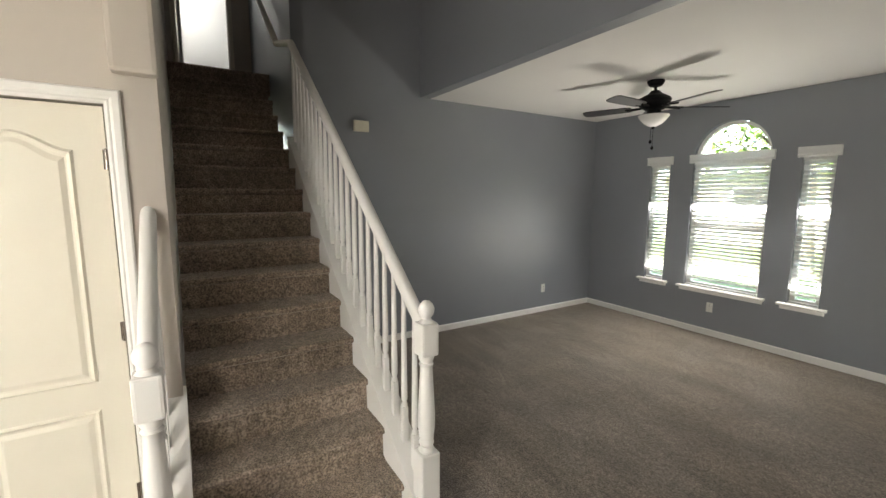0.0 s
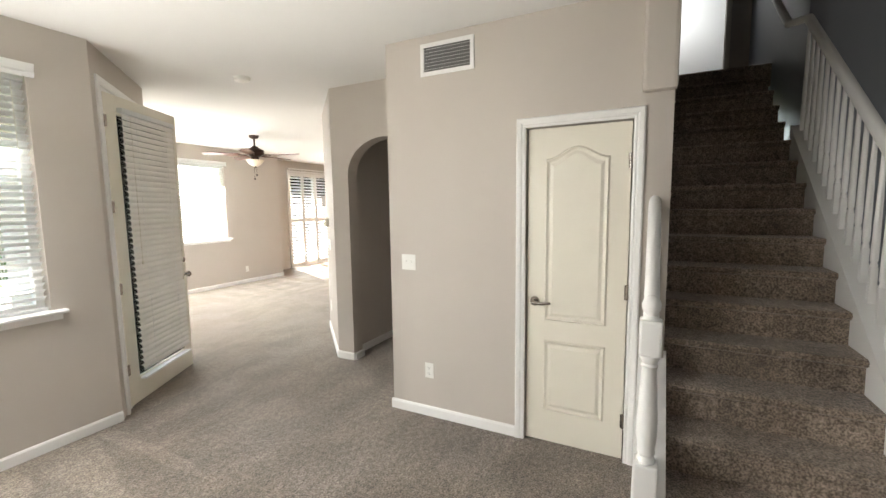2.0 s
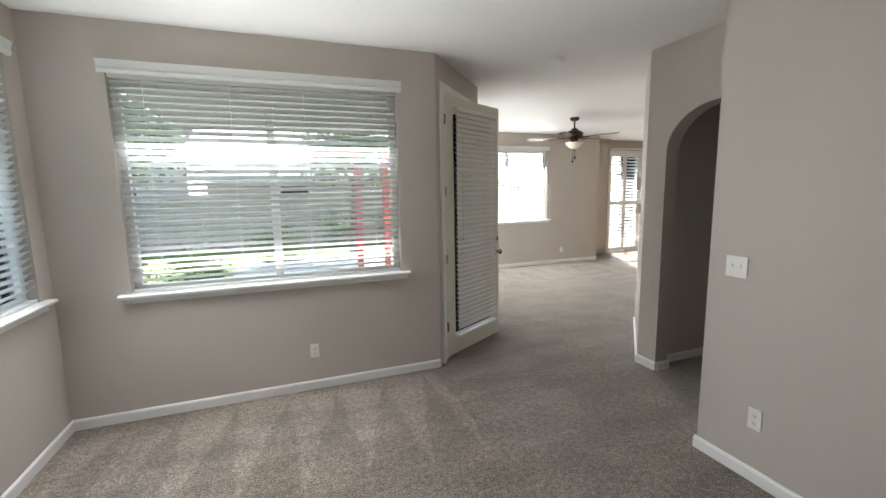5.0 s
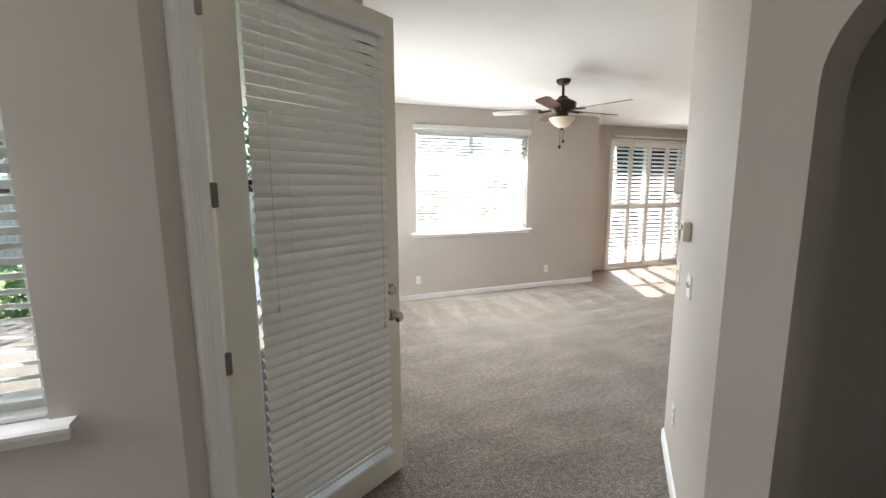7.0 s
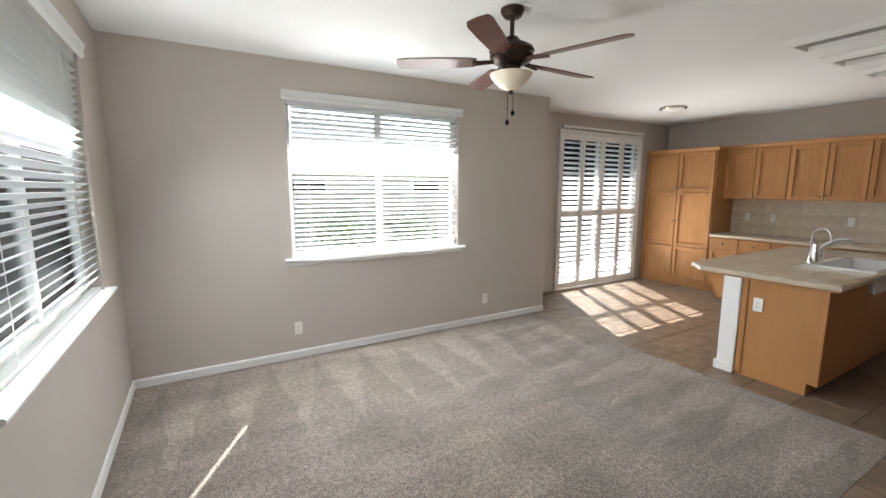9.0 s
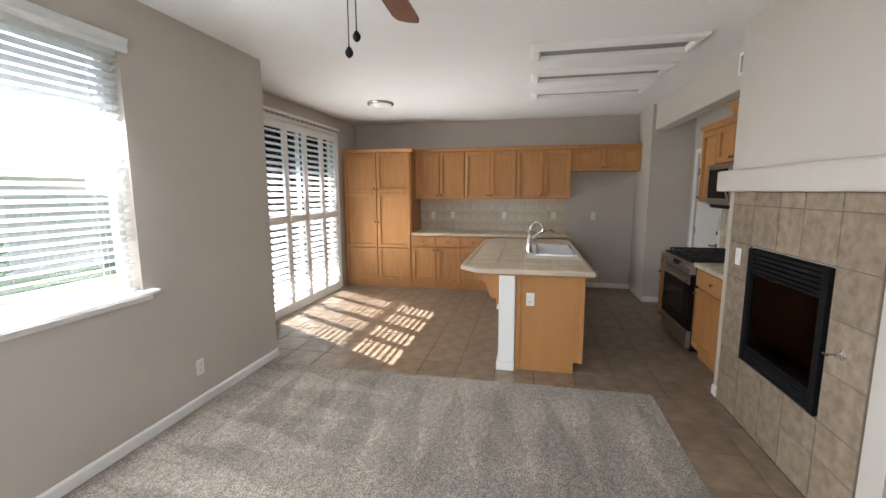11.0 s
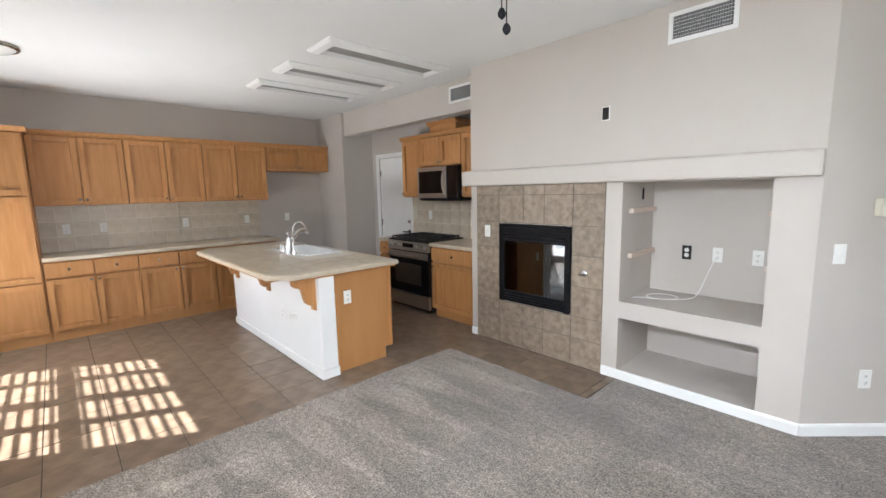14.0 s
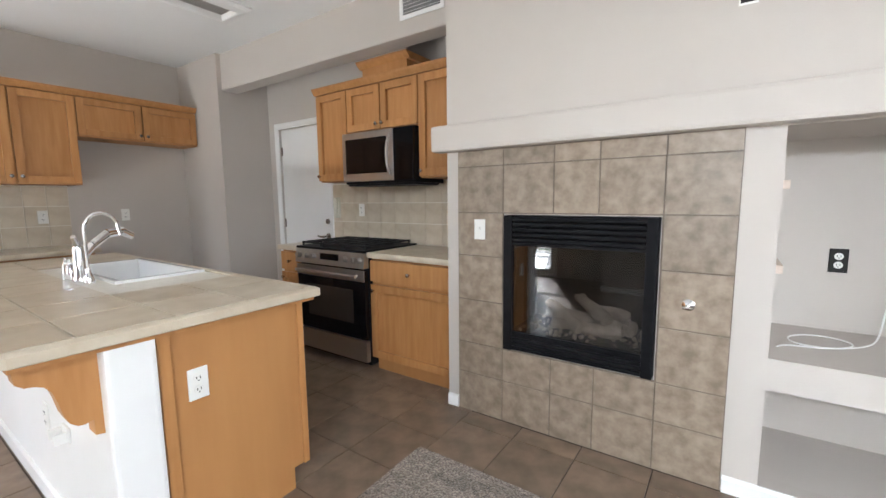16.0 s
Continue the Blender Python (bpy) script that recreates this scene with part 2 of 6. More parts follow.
PATIO = mat("concrete_patio", (0.42, 0.40, 0.37), 0.85, rgb2=(0.50, 0.48, 0.44), scale=4, bump=0.1, bscale=40)
STUCCO = mat("tan_stucco", (0.52, 0.46, 0.39), 0.9, rgb2=(0.58, 0.52, 0.45), scale=3, bump=0.3, bscale=60)
ROOFM = mat("grey_roof_tile", (0.20, 0.20, 0.215), 0.85, rgb2=(0.28, 0.28, 0.29), scale=8, bump=0.3, bscale=12)
FENCE = mat("weathered_fence", (0.36, 0.31, 0.27), 0.85, rgb2=(0.46, 0.41, 0.36), scale=6, stretch=(8, 8, 1), rand=0.12)
BARK = mat("bark", (0.10, 0.075, 0.055), 0.9, rgb2=(0.16, 0.12, 0.09), scale=20, bump=0.5, bscale=30)
LEAF = mat("leaf", (0.045, 0.10, 0.015), 0.55, rgb2=(0.11, 0.17, 0.03), scale=4)
ROSE = mat("plain_red", (0.42, 0.05, 0.045), 0.6, rgb2=(0.48, 0.07, 0.06), scale=5)


# ---- builders ----
def bx(bm, x0, x1, y0, y1, z0, z1, bev=0.0):
    """A box between two corners, added to a bmesh."""
    m = Matrix.Translation(((x0 + x1) / 2, (y0 + y1) / 2, (z0 + z1) / 2)) @ Matrix.Diagonal((abs(x1 - x0), abs(y1 - y0), abs(z1 - z0), 1))
    vs = bmesh.ops.create_cube(bm, size=1.0, matrix=m)["verts"]
    if bev:
        es = list({e for v in vs for e in v.link_edges})
        bmesh.ops.bevel(bm, geom=es, offset=bev, segments=2, affect="EDGES", profile=0.6)
    return bm


def cyl(bm, a, b, r1, r2=None, seg=16):
    """A tapered round bar from a to b."""
    a, b = Vector(a), Vector(b)
    d = b - a
    m = Matrix.Translation((a + b) / 2) @ d.to_track_quat("Z", "Y").to_matrix().to_4x4()
    bmesh.ops.create_cone(bm, cap_ends=True, segments=seg, radius1=r1, radius2=r1 if r2 is None else r2, depth=d.length, matrix=m)
    return bm


def lathe(bm, prof, seg=24, m=Matrix()):
    """A turned shape from (radius, height) pairs."""
    rings = []
    for r, z in prof:
        rings.append([bm.verts.new(m @ Vector((max(r, 1e-4) * math.cos(2 * math.pi * k / seg), max(r, 1e-4) * math.sin(2 * math.pi * k / seg), z))) for k in range(seg)])
    for p, q in zip(rings, rings[1:]):
        for k in range(seg):
            bm.faces.new((p[k], p[(k + 1) % seg], q[(k + 1) % seg], q[k]))
    bm.faces.new(rings[0][::-1])
    bm.faces.new(rings[-1])
    return bm


def prism(bm, pts, h0, h1, m=Matrix()):
    """A flat outline (u, w) drawn in local x and z, thick from y = h0 to h1."""
    a = [bm.verts.new(m @ Vector((u, h0, w))) for u, w in pts]
    b = [bm.verts.new(m @ Vector((u, h1, w))) for u, w in pts]
    n = len(pts)
    bm.faces.new(a)
    bm.faces.new(b[::-1])
    for k in range(n):
        bm.faces.new((a[k], b[k], b[(k + 1) % n], a[(k + 1) % n]))
    return bm


def done(name, bm, material, smooth=False):
    bmesh.ops.recalc_face_normals(bm, faces=bm.faces)
    me = bpy.data.meshes.new(name)
    bm.to_mesh(me)
    bm.free()
    me.materials.append(material)
    if smooth:
        me.polygons.foreach_set("use_smooth", [True] * len(me.polygons))
        me.set_sharp_from_angle(angle=radians(40))
    return me


def solo(name, bm, material, label="", category="", kind="", group="", smooth=False, m=None):
    """A thing made of one mesh."""
    ob = new(name, done(name, bm, material, smooth))
    if m:
        ob.matrix_world = m
    return tagged(ob, label, category, group, kind)


def thing(name, label, category, m=None, kind="", group=""):
    ob = new(name)
    ob.empty_display_size = 0.1
    if m:
        ob.matrix_world = m
    return tagged(ob, label, category, group, kind)


def part(name, bm, material, parent, label="", smooth=False):
    ob = new(name, done(name, bm, material, smooth))
    ob.parent = parent
    return tagged(ob, label)


def piece(name, me, parent, m):
    """A repeat of one mesh under a thing."""
    ob = new(name, me)
    ob.parent = parent
    ob.matrix_local = m
    return ob


def along(x, y, deg, z=0.0):
    """Local u runs along the angle, local v to its left, z up."""
    return pose(x, y, z, 0, 0, deg)


def facing(x, y, deg, z=0.0):
    """As along(), with local v to the right of the line."""
    return along(x, y, deg, z) @ Matrix.Diagonal((1, -1, 1, 1))


def wall(name, m, u0, u1, z0, z1, material, t=0.12, holes=(), label=""):
    """A wall whose face to the room is at v = 0, thick towards -v, with openings (u0, u1, z0, z1)."""
    bm = bmesh.new()
    us = sorted({u0, u1, *[h[0] for h in holes], *[h[1] for h in holes]})
    for a, b in zip(us, us[1:]):
        spans = sorted((h[2], h[3]) for h in holes if h[0] < (a + b) / 2 < h[1])
        z = z0
        for s0, s1 in spans:
            if s0 > z + 1e-4:
                bx(bm, a, b, -t, 0, z, s0)
            z = s1
        if z < z1 - 1e-4:
            bx(bm, a, b, -t, 0, z, z1)
    bmesh.ops.remove_doubles(bm, verts=bm.verts, dist=1e-5)
    bad = [f for f in bm.faces if any(g is not f and (g.calc_center_median() - f.calc_center_median()).length < 1e-5 for e in f.edges for g in e.link_faces)]
    bmesh.ops.delete(bm, geom=bad, context="FACES_ONLY")
    ob = solo(name, bm, material, label or "painted plaster wall", "wall", "structure", m=m)
    return ob


def skirting(m, spans, h=0.075, material=None):
    """White baseboards along a wall's face."""
    for a, b in spans:
        bm = bmesh.new()
        prism(bm, [(0, 0), (0.014, 0), (0.014, h - 0.014), (0.008, h - 0.003), (0.004, h), (0, h)], a, b, Matrix(((0, 1, 0, 0), (1, 0, 0, 0), (0, 0, 1, 0), (0, 0, 0, 1))))
        solo("baseboard", bm, material or TRIM, "white painted baseboard along the carpet", "baseboard", "structure", m=m, smooth=False)


# ---- structure ----
XW = -1.85                      # west wall
YD = 3.78                       # dining window wall
XF = 1.70                       # family room west wall
YF = 7.86                       # family window wall
XC = 6.13                       # corner where the kitchen bay begins
YK = 8.55                       # shutter wall
XK = 9.75                       # kitchen back wall
YR = 3.36                       # range wall
YC = 4.05                       # chimney face
YS = -5.12                      # living room window wall
XG = 3.81                       # grey wall beside the stairs


def slab(name, x0, x1, y0, y1, z0, z1, material, label, category, kind="structure"):
    return solo(name, bx(bmesh.new(), x0, x1, y0, y1, z0, z1), material, label, category, kind)


def flat(name, pts, z0, z1, material, label, category):
    bm = bmesh.new()
    lo = [bm.verts.new((x, y, z0)) for x, y in pts]
    hi = [bm.verts.new((x, y, z1)) for x, y in pts]
    bm.faces.new(lo[::-1]); bm.faces.new(hi)
    for k in range(len(pts)):
        j = (k + 1) % len(pts)
        bm.faces.new((lo[k], lo[j], hi[j], hi[k]))
    return solo(name, bm, material, label, category, "structure")


slab("subfloor", -2.2, 10.1, -5.4, 8.8, -0.22, -0.02, GROUT, "bare grey floor slab", "floor")
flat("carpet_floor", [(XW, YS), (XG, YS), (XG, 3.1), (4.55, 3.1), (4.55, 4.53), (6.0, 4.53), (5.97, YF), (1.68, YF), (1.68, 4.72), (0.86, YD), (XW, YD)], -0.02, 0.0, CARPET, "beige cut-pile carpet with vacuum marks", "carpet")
flat("ceiling_low", [(XW - .1, 0.37), (1.95, 0.37), (1.95, 0.25), (10.0, 0.25), (10.0, 8.8), (XW - .1, 8.8)], H, H + 0.15, CEIL, "smooth white painted ceiling", "ceiling")
flat("ceiling_living", [(XW - .1, YS - .1), (XG - .002, YS - .1), (XG - .002, -2.27), (XW - .1, -2.27)], H, H + 0.15, CEIL, "white ceiling of the grey sitting room", "ceiling")
flat("ceiling_high", [(XW - .1, -2.3), (8.2, -2.3), (8.2, 0.5), (XW - .1, 0.5)], HIGH, HIGH + 0.15, CEIL, "high white ceiling above the stairs", "ceiling")

A, B = along, facing
# living room
wall("wall_living_south", B(XG, YS, 180), 0, XG - XW, 0, H, GREY, holes=[(XG - 2.90, XG - 2.64, 0.56, 2.06), (XG - 2.36, XG - 1.57, 0.56, 2.56), (XG - 1.31, XG - 1.05, 0.56, 2.06)], label="cool grey painted wall with three windows")
wall("wall_living_bulkhead", A(XW, -2.16, 0), 0, XG - XW, H - 0.004, HIGH, GREY, 0.12, label="grey bulkhead above the sitting room ceiling")
wall("wall_grey_east", B(XG, -0.80, -90), 0, 4.32, 0, HIGH, GREY, label="cool grey painted wall beside the stairs")
wall("wall_stair_south", B(7.6, -0.80, 180), 0, 7.6 - XG - 0.0, 0, HIGH, GREY, label="grey wall along the upper stairs")
wall("wall_stair_north", B(1.91, 0.20, 0), 0, 5.7, 0, HIGH, WALL, 0.10, label="warm grey wall along the stairs")
wall("wall_entry_west", B(XW, YS, 90), 0, YD - YS, 0, HIGH, WALL, holes=[(YD - YS - 1.60, YD - YS - 0.16, 0.95, 2.44)], label="warm grey wall with a blind-covered window")
wall("wall_dining_head", A(1.91, 0.36, 180), 0, 1.91 - XW, H - 0.004, HIGH, WALL, 0.15, label="warm grey wall above the low ceiling edge")
# closet block
wall("wall_closet", B(1.91, 2.05, -90), 0, 1.85, 0, H, WALL, holes=[(0.995 + 0.045, 1.70 - 0.045, 0, 2.05)], label="warm grey wall with the closet door")
wall("wall_closet_side", B(2.60, 2.05, 180), 0, 0.69, 0, H, WALL)
bm = bmesh.new()
bx(bm, 1.83, 1.915, 0.19, 0.36, 2.175, H + 0.4, 0.02)
solo("wall_corner_bulkhead", bm, WALL, "plaster corner bulkhead beside the stairs", "wall", "structure")
slab("wall_closet_back", 2.6, 2.7, 0.2, 1.3, 0, H, WALL, "plain wall inside the closet", "wall")
# nook behind the arch
bm = bmesh.new()
X0, Y0, Y1, YL, YRR, ZS = 2.575, 2.05, 3.175, 2.12, 2.975, 1.88
r = (YRR - YL) / 2
mm = Matrix(((0, -1, 0, X0), (1, 0, 0, 0), (0, 0, 1, 0), (0, 0, 0, 1)))
prism(bm, [(YRR, 0), (Y1, 0), (Y1, H), (YRR, H)], -0.14, 0.0, mm)
prism(bm, [(Y0, 0), (YL, 0), (YL, H), (Y0, H)], -0.14, 0.0, mm)
arc = [((YL + YRR) / 2 - r * math.cos(math.pi * k / 24), ZS + 0.34 * math.sin(math.pi * k / 24)) for k in range(25)]
for (ya, za), (yb, zb_) in zip(arc, arc[1:]):
    prism(bm, [(ya, za), (yb, zb_), (yb, H), (ya, H)], -0.14, 0.0, mm)
bmesh.ops.remove_doubles(bm, verts=bm.verts, dist=1e-5)
solo("wall_arch", bm, WALL, "warm grey wall with a rounded arch opening", "wall", "structure")
wall("wall_nook_left", A(3.72, 3.06, 180), 0, 1.02, 0, H, WALL, 0.1)
wall("wall_nook_back", A(3.72, 1.2, 90), 0, 1.86, 0, H, WALL, 0.1)
wall("wall_nook_south", A(2.7, 1.3, 0), 0, 1.02, 0, H, WALL, 0.1)
# diagonal wall with the thermostat, chimney block
DA = math.degrees(math.atan2(YC - 3.175, 3.43 - 2.575))
DL = math.hypot(3.43 - 2.575, YC - 3.175)
wall("wall_diagonal", B(3.43, YC, DA + 180), 0, DL, 0, H, WALL, 0.08, label="warm grey angled wall with switches")
# chimney face: niches, fire opening
NX0, NX1 = 3.65, 4.56
wall("wall_chimney", B(6.13, YC, 180), 0, 2.70, 0, H, WALL, 0.10,
     holes=[(6.13 - 5.75, 6.13 - 4.975, 0.442, 1.205), (6.13 - NX1, 6.13 - NX0, 0.06, 0.50), (6.13 - NX1, 6.13 - NX0, 0.635, 1.56)], label="pale warm grey chimney wall with niches")
wall("wall_chimney_end", B(6.13, YR, 90), 0, YC - YR - 0.10, 0, H, WALL, 0.12)
th = thing("media_niche", "painted media niche recessed in the chimney wall", "niche", kind="structure")
for nm, b6 in (("niche_floor", (NX0 - 0.02, NX1 + 0.02, YC - 0.62, YC - 0.1, 0.045, 0.06)), ("niche_shelf", (NX0, NX1, YC - 0.62, YC - 0.1, 0.50, 0.635)), ("niche_top", (NX0 - 0.02, NX1 + 0.02, YC - 0.62, YC - 0.1, 1.56, 1.575)),
               ("niche_side", (NX0 - 0.02, NX0, YC - 0.62, YC - 0.1, 0.06, 1.56)), ("niche_side", (NX1, NX1 + 0.02, YC - 0.62, YC - 0.1, 0.06, 1.56)), ("niche_back", (NX0 - 0.02, NX1 + 0.02, YC - 0.64, YC - 0.62, 0.045, 1.575))):
    part(nm, bx(bmesh.new(), *b6), WALL, th)
# kitchen walls
wall("wall_range", B(XK, YR, 180), 0, XK - 6.13, 0, H, WALL, 0.12, holes=[(XK - 8.78, XK - 8.0, 0, 2.05)], label="warm grey wall behind the range")
bm = bmesh.new()
bx(bm, 8.95, XK, YR, 3.90, 0, H)
solo("wall_fridge_stub", bm, WALL, "short wall beside the refrigerator bay", "wall", "structure")
wall("wall_kitchen_back", B(XK, YK, -90), 0, YK - YR, 0, H, WALL, 0.12, label="warm grey kitchen wall")
bm = bmesh.new()
bx(bm, 6.13, 8.95, 3.70, 3.86, 2.38, H, 0.012)
solo("wall_soffit_beam", bm, WALL, "painted soffit beam above the range recess", "beam", "structure")
wall("wall_shutters", A(XK, YK, 180), 0, XK - XC, 0, H, WALL, 0.14, holes=[(XK - 8.93, XK - 7.06, 0.0, 2.45)], label="warm grey wall around the shuttered patio door")
wall("wall_bay_side", A(XC, YK, -90), 0, YK - YF - 0.145, 0, H, WALL, 0.12)
wall("wall_family_north", A(XC, YF, 180), 0, XC - XF, 0, H, WALL, 0.14, holes=[(XC - 4.79, XC - 2.98, 0.96, 2.40)], label="warm grey wall with the blind-covered window")
wall("wall_family_west", B(XF, 4.72, 90), 0, YF - 4.72, 0, H, WALL, 0.14, holes=[(0.78, 2.50, 0.96, 2.40)], label="warm grey side wall with a window")
DDX, DDY = XF - 0.86, 4.72 - YD
DDL, DDA = math.hypot(DDX, DDY), math.degrees(math.atan2(DDY, DDX))
wall("wall_patio_door", A(0.86, YD, DDA + 180) @ pose(0, 0, 0), -DDL, 0, 0, H, WALL, 0.14, holes=[(-DDL + 0.13, -0.14, 0, 2.47)], label="angled warm grey wall around the patio door")
wall("wall_dining_north", A(0.86, YD, 180), 0, 0.86 - XW, 0, H, WALL, 0.14, holes=[(0.86 - 0.52, 0.86 + 1.42, 0.92, 2.41)], label="warm grey wall with the wide dining window")

# baseboards
skirting(B(XG, YS, 180), [(0, XG - XW)])
skirting(B(XG, -0.80, -90), [(0, 4.32)])
skirting(B(1.91, 2.05, -90), [(-0.014, 0.985), (1.715, 1.85)])
skirting(B(2.575, 2.05, 180), [(0, 0.68)])
skirting(B(2.575, 3.175, -90), [(0, 0.21)])
skirting(A(2.72, 2.965, 180), [(0, 0.14)])
skirting(A(3.72, 3.06, 180), [(0, 1.0)])
skirting(A(3.72, 1.2, 90), [(0, 1.86)])
skirting(B(3.43, YC, DA + 180), [(0, DL)])
skirting(B(6.13, YC, 180), [(0, 0.075), (1.445, 2.70)])
skirting(A(XC, YF, 180), [(0, XC - XF)])
skirting(A(XC, YK, -90), [(0, YK - YF)])
skirting(B(XF, 4.72, 90), [(0, YF - 4.72)])
skirting(A(0.86, YD, 180), [(0, 0.86 - XW)])
skirting(B(XW, YS, 90), [(0, YD - YS)])
skirting(B(XK, 4.88, -90), [(0, 0.98)])
skirting(B(8.95, 3.90, -90), [(0, 0.54)])

# upper landing behind the stairs
slab("landing_floor", 4.98, 7.6, -0.8, 0.2, 2.8, 3.04, CARPET_S, "brown carpeted upper landing", "floor")
wall("wall_landing_east", B(6.3, 0.2, -90), 0, 1.0, 3.04, HIGH, WALL, 0.1, holes=[(0.12, 0.72, 3.04, 5.08)], label="landing wall with an open doorway")
slab("wall_upper_room", 7.5, 7.6, -0.8, 0.3, 3.04, HIGH, CEIL, "white wall of the upstairs room", "wall")
upl = new("upstairs_window_light", bpy.data.lights.new("upstairs_window_light", "AREA"))
upl.data.energy, upl.data.shape, upl.data.size, upl.data.size_y, upl.data.color = 1.7, "RECTANGLE", 0.8, 1.2, (0.9, 0.95, 1.0)
upl.matrix_world = look((7.0, 0.15, 4.4), (7.3, -0.8, 4.2))


# ---- doors ----
def casing(m, u0, u1, top, w=0.06, name="door_casing", material=None, label="white moulded door casing"):
    """Moulded trim round an opening, on the wall's face."""
    th = thing(name, label, "door casing", m, "structure")
    prof = [(0, 0), (0.010, 0), (0.014, 0.012), (0.012, 0.02), (0.018, 0.03), (0.020, w - 0.008), (0.014, w), (0, w)]
    for a, sgn in ((u0, -1), (u1, 1)):
        bm = bmesh.new()
        vs0 = [bm.verts.new((a + sgn * w2, d, 0)) for d, w2 in prof]
        vs1 = [bm.verts.new((a + sgn * w2, d, top + w2)) for d, w2 in prof]
        bm.faces.new(vs0); bm.faces.new(vs1)
        for k in range(len(prof)):
            j = (k + 1) % len(prof)
            bm.faces.new((vs0[k], vs0[j], vs1[j], vs1[k]))
        part("casing_leg", bm, material or TRIM, th)
    bm = bmesh.new()
    vs0 = [bm.verts.new((u0 - w2, d, top + w2)) for d, w2 in prof]
    vs1 = [bm.verts.new((u1 + w2, d, top + w2)) for d, w2 in prof]
    bm.faces.new(vs0); bm.faces.new(vs1)
    for k in range(len(prof)):
        j = (k + 1) % len(prof)
        bm.faces.new((vs0[k], vs0[j], vs1[j], vs1[k]))
    part("casing_head", bm, material or TRIM, th)
    return th


def panel_outline(u0, u1, z0, z1, arch, inset):
    """The outline of a door panel; an arched one has an eyebrow top."""
    u0, u1, z0, z1 = u0 + inset, u1 - inset, z0 + inset, z1 - inset
    pts = [(u0, z0), (u1, z0), (u1, z1)]
    if arch:
        for k in range(1, 20):
            s = k / 20
            pts.append((u1 + (u0 - u1) * s, z1 + arch * (0.5 - 0.5 * math.cos(2 * math.pi * s)) ** 1.0))
    pts.append((u0, z1))
    return pts


def panelled_leaf(parent, w, h, t=0.035, arch=0.07, material=None):
    """A two-panel moulded door leaf, in local u and z, its face at v = 0."""
    bm = bmesh.new()
    bx(bm, 0.003, w - 0.003, -t, 0, 0.008, h - 0.003)
    part("leaf", bm, material or CREAM, parent)
    s = 0.115 if w > 0.55 else 0.1
    for (z0, z1, ar) in ((0.22, 0.70, 0), (0.83, h - 0.19, arch)):
        bm = bmesh.new()
        rings = []
        for inset, d in ((0.0, 0.0), (0.010, 0.010), (0.022, 0.002), (0.030, 0.001), (0.050, 0.009)):
            rings.append([bm.verts.new((u, d, z)) for u, z in panel_outline(s, w - s, z0, z1, ar, inset)])
        for p, q in zip(rings, rings[1:]):
            for k in range(len(p)):
                j = (k + 1) % len(p)
                bm.faces.new((p[k], p[j], q[j], q[k]))
        bm.faces.new(rings[-1])
        part("moulded_panel", bm, material or CREAM, parent)


def hinge(parent, u, z, v=0.0):
    bm = bmesh.new()
    cyl(bm, (u, v + 0.006, z - 0.045), (u, v + 0.006, z + 0.045), 0.006, seg=10)
    bx(bm, u - 0.012, u + 0.012, v - 0.002, v + 0.003, z - 0.043, z + 0.043)
    part("hinge", bm, NICKEL, parent, "satin nickel hinge", True)


def lever(parent, u, z, d):
    bm = bmesh.new()
    cyl(bm, (u, 0, z), (u, 0.012, z), 0.032, 0.028, 24)
    cyl(bm, (u, 0.012, z), (u, 0.05, z), 0.011, seg=14)
    cyl(bm, (u, 0.05, z), (u + d * 0.06, 0.055, z - 0.004), 0.0115, 0.010, 12)
    cyl(bm, (u + d * 0.06, 0.055, z - 0.004), (u + d * 0.11, 0.047, z + 0.003), 0.010, 0.008, 12)
    part("door_lever", bm, NICKEL, parent, "satin nickel lever handle", True)


# closet door
m = B(1.91, 2.05, -90)
casing(m, 1.04, 1.655, 2.05)
th = thing("door_1", "cream two-panel closet door with an arched top panel, closed", "door", m @ pose(1.045, -0.02, 0), "structure")
panelled_leaf(th, 0.605, 2.045)
for z in (0.25, 1.05, 1.82):
    hinge(th, 0.600, z)
lever(th, 0.055, 0.95, 1)
# garage door beyond the range
m = B(XK, YR, 180)
casing(m, XK - 8.78, XK - 8.0, 2.05)
th = thing("door_2", "white flat door to the garage, closed", "door", m @ pose(XK - 8.775, -0.02, 0), "structure")
bm = bmesh.new()
bx(bm, 0.003, 0.767, -0.04, 0, 0.008, 2.045, 0.003)
part("leaf", bm, TRIM, th)
for z in (0.25, 1.05, 1.82):
    hinge(th, 0.008, z)
lever(th, 0.71, 0.93, -1)
bm = bmesh.new()
cyl(bm, (0.71, 0, 1.08), (0.71, 0.015, 1.08), 0.028, 0.025, 20)
part("deadbolt", bm, NICKEL, th, "round nickel deadbolt", True)
# upstairs doors
th = thing("door_3", "white upstairs door standing open", "door", pose(6.24, 0.06, 3.04, 0, 0, 4), "structure")
bm = bmesh.new()
bx(bm, 0, 0.62, -0.035, 0, 0.01, 2.03, 0.003)
part("leaf", bm, TRIM, th)
casing(B(6.3, 0.2, -90, 3.04), 0.12, 0.72, 2.04, label="cream casing of the upstairs doorway", material=CREAM)


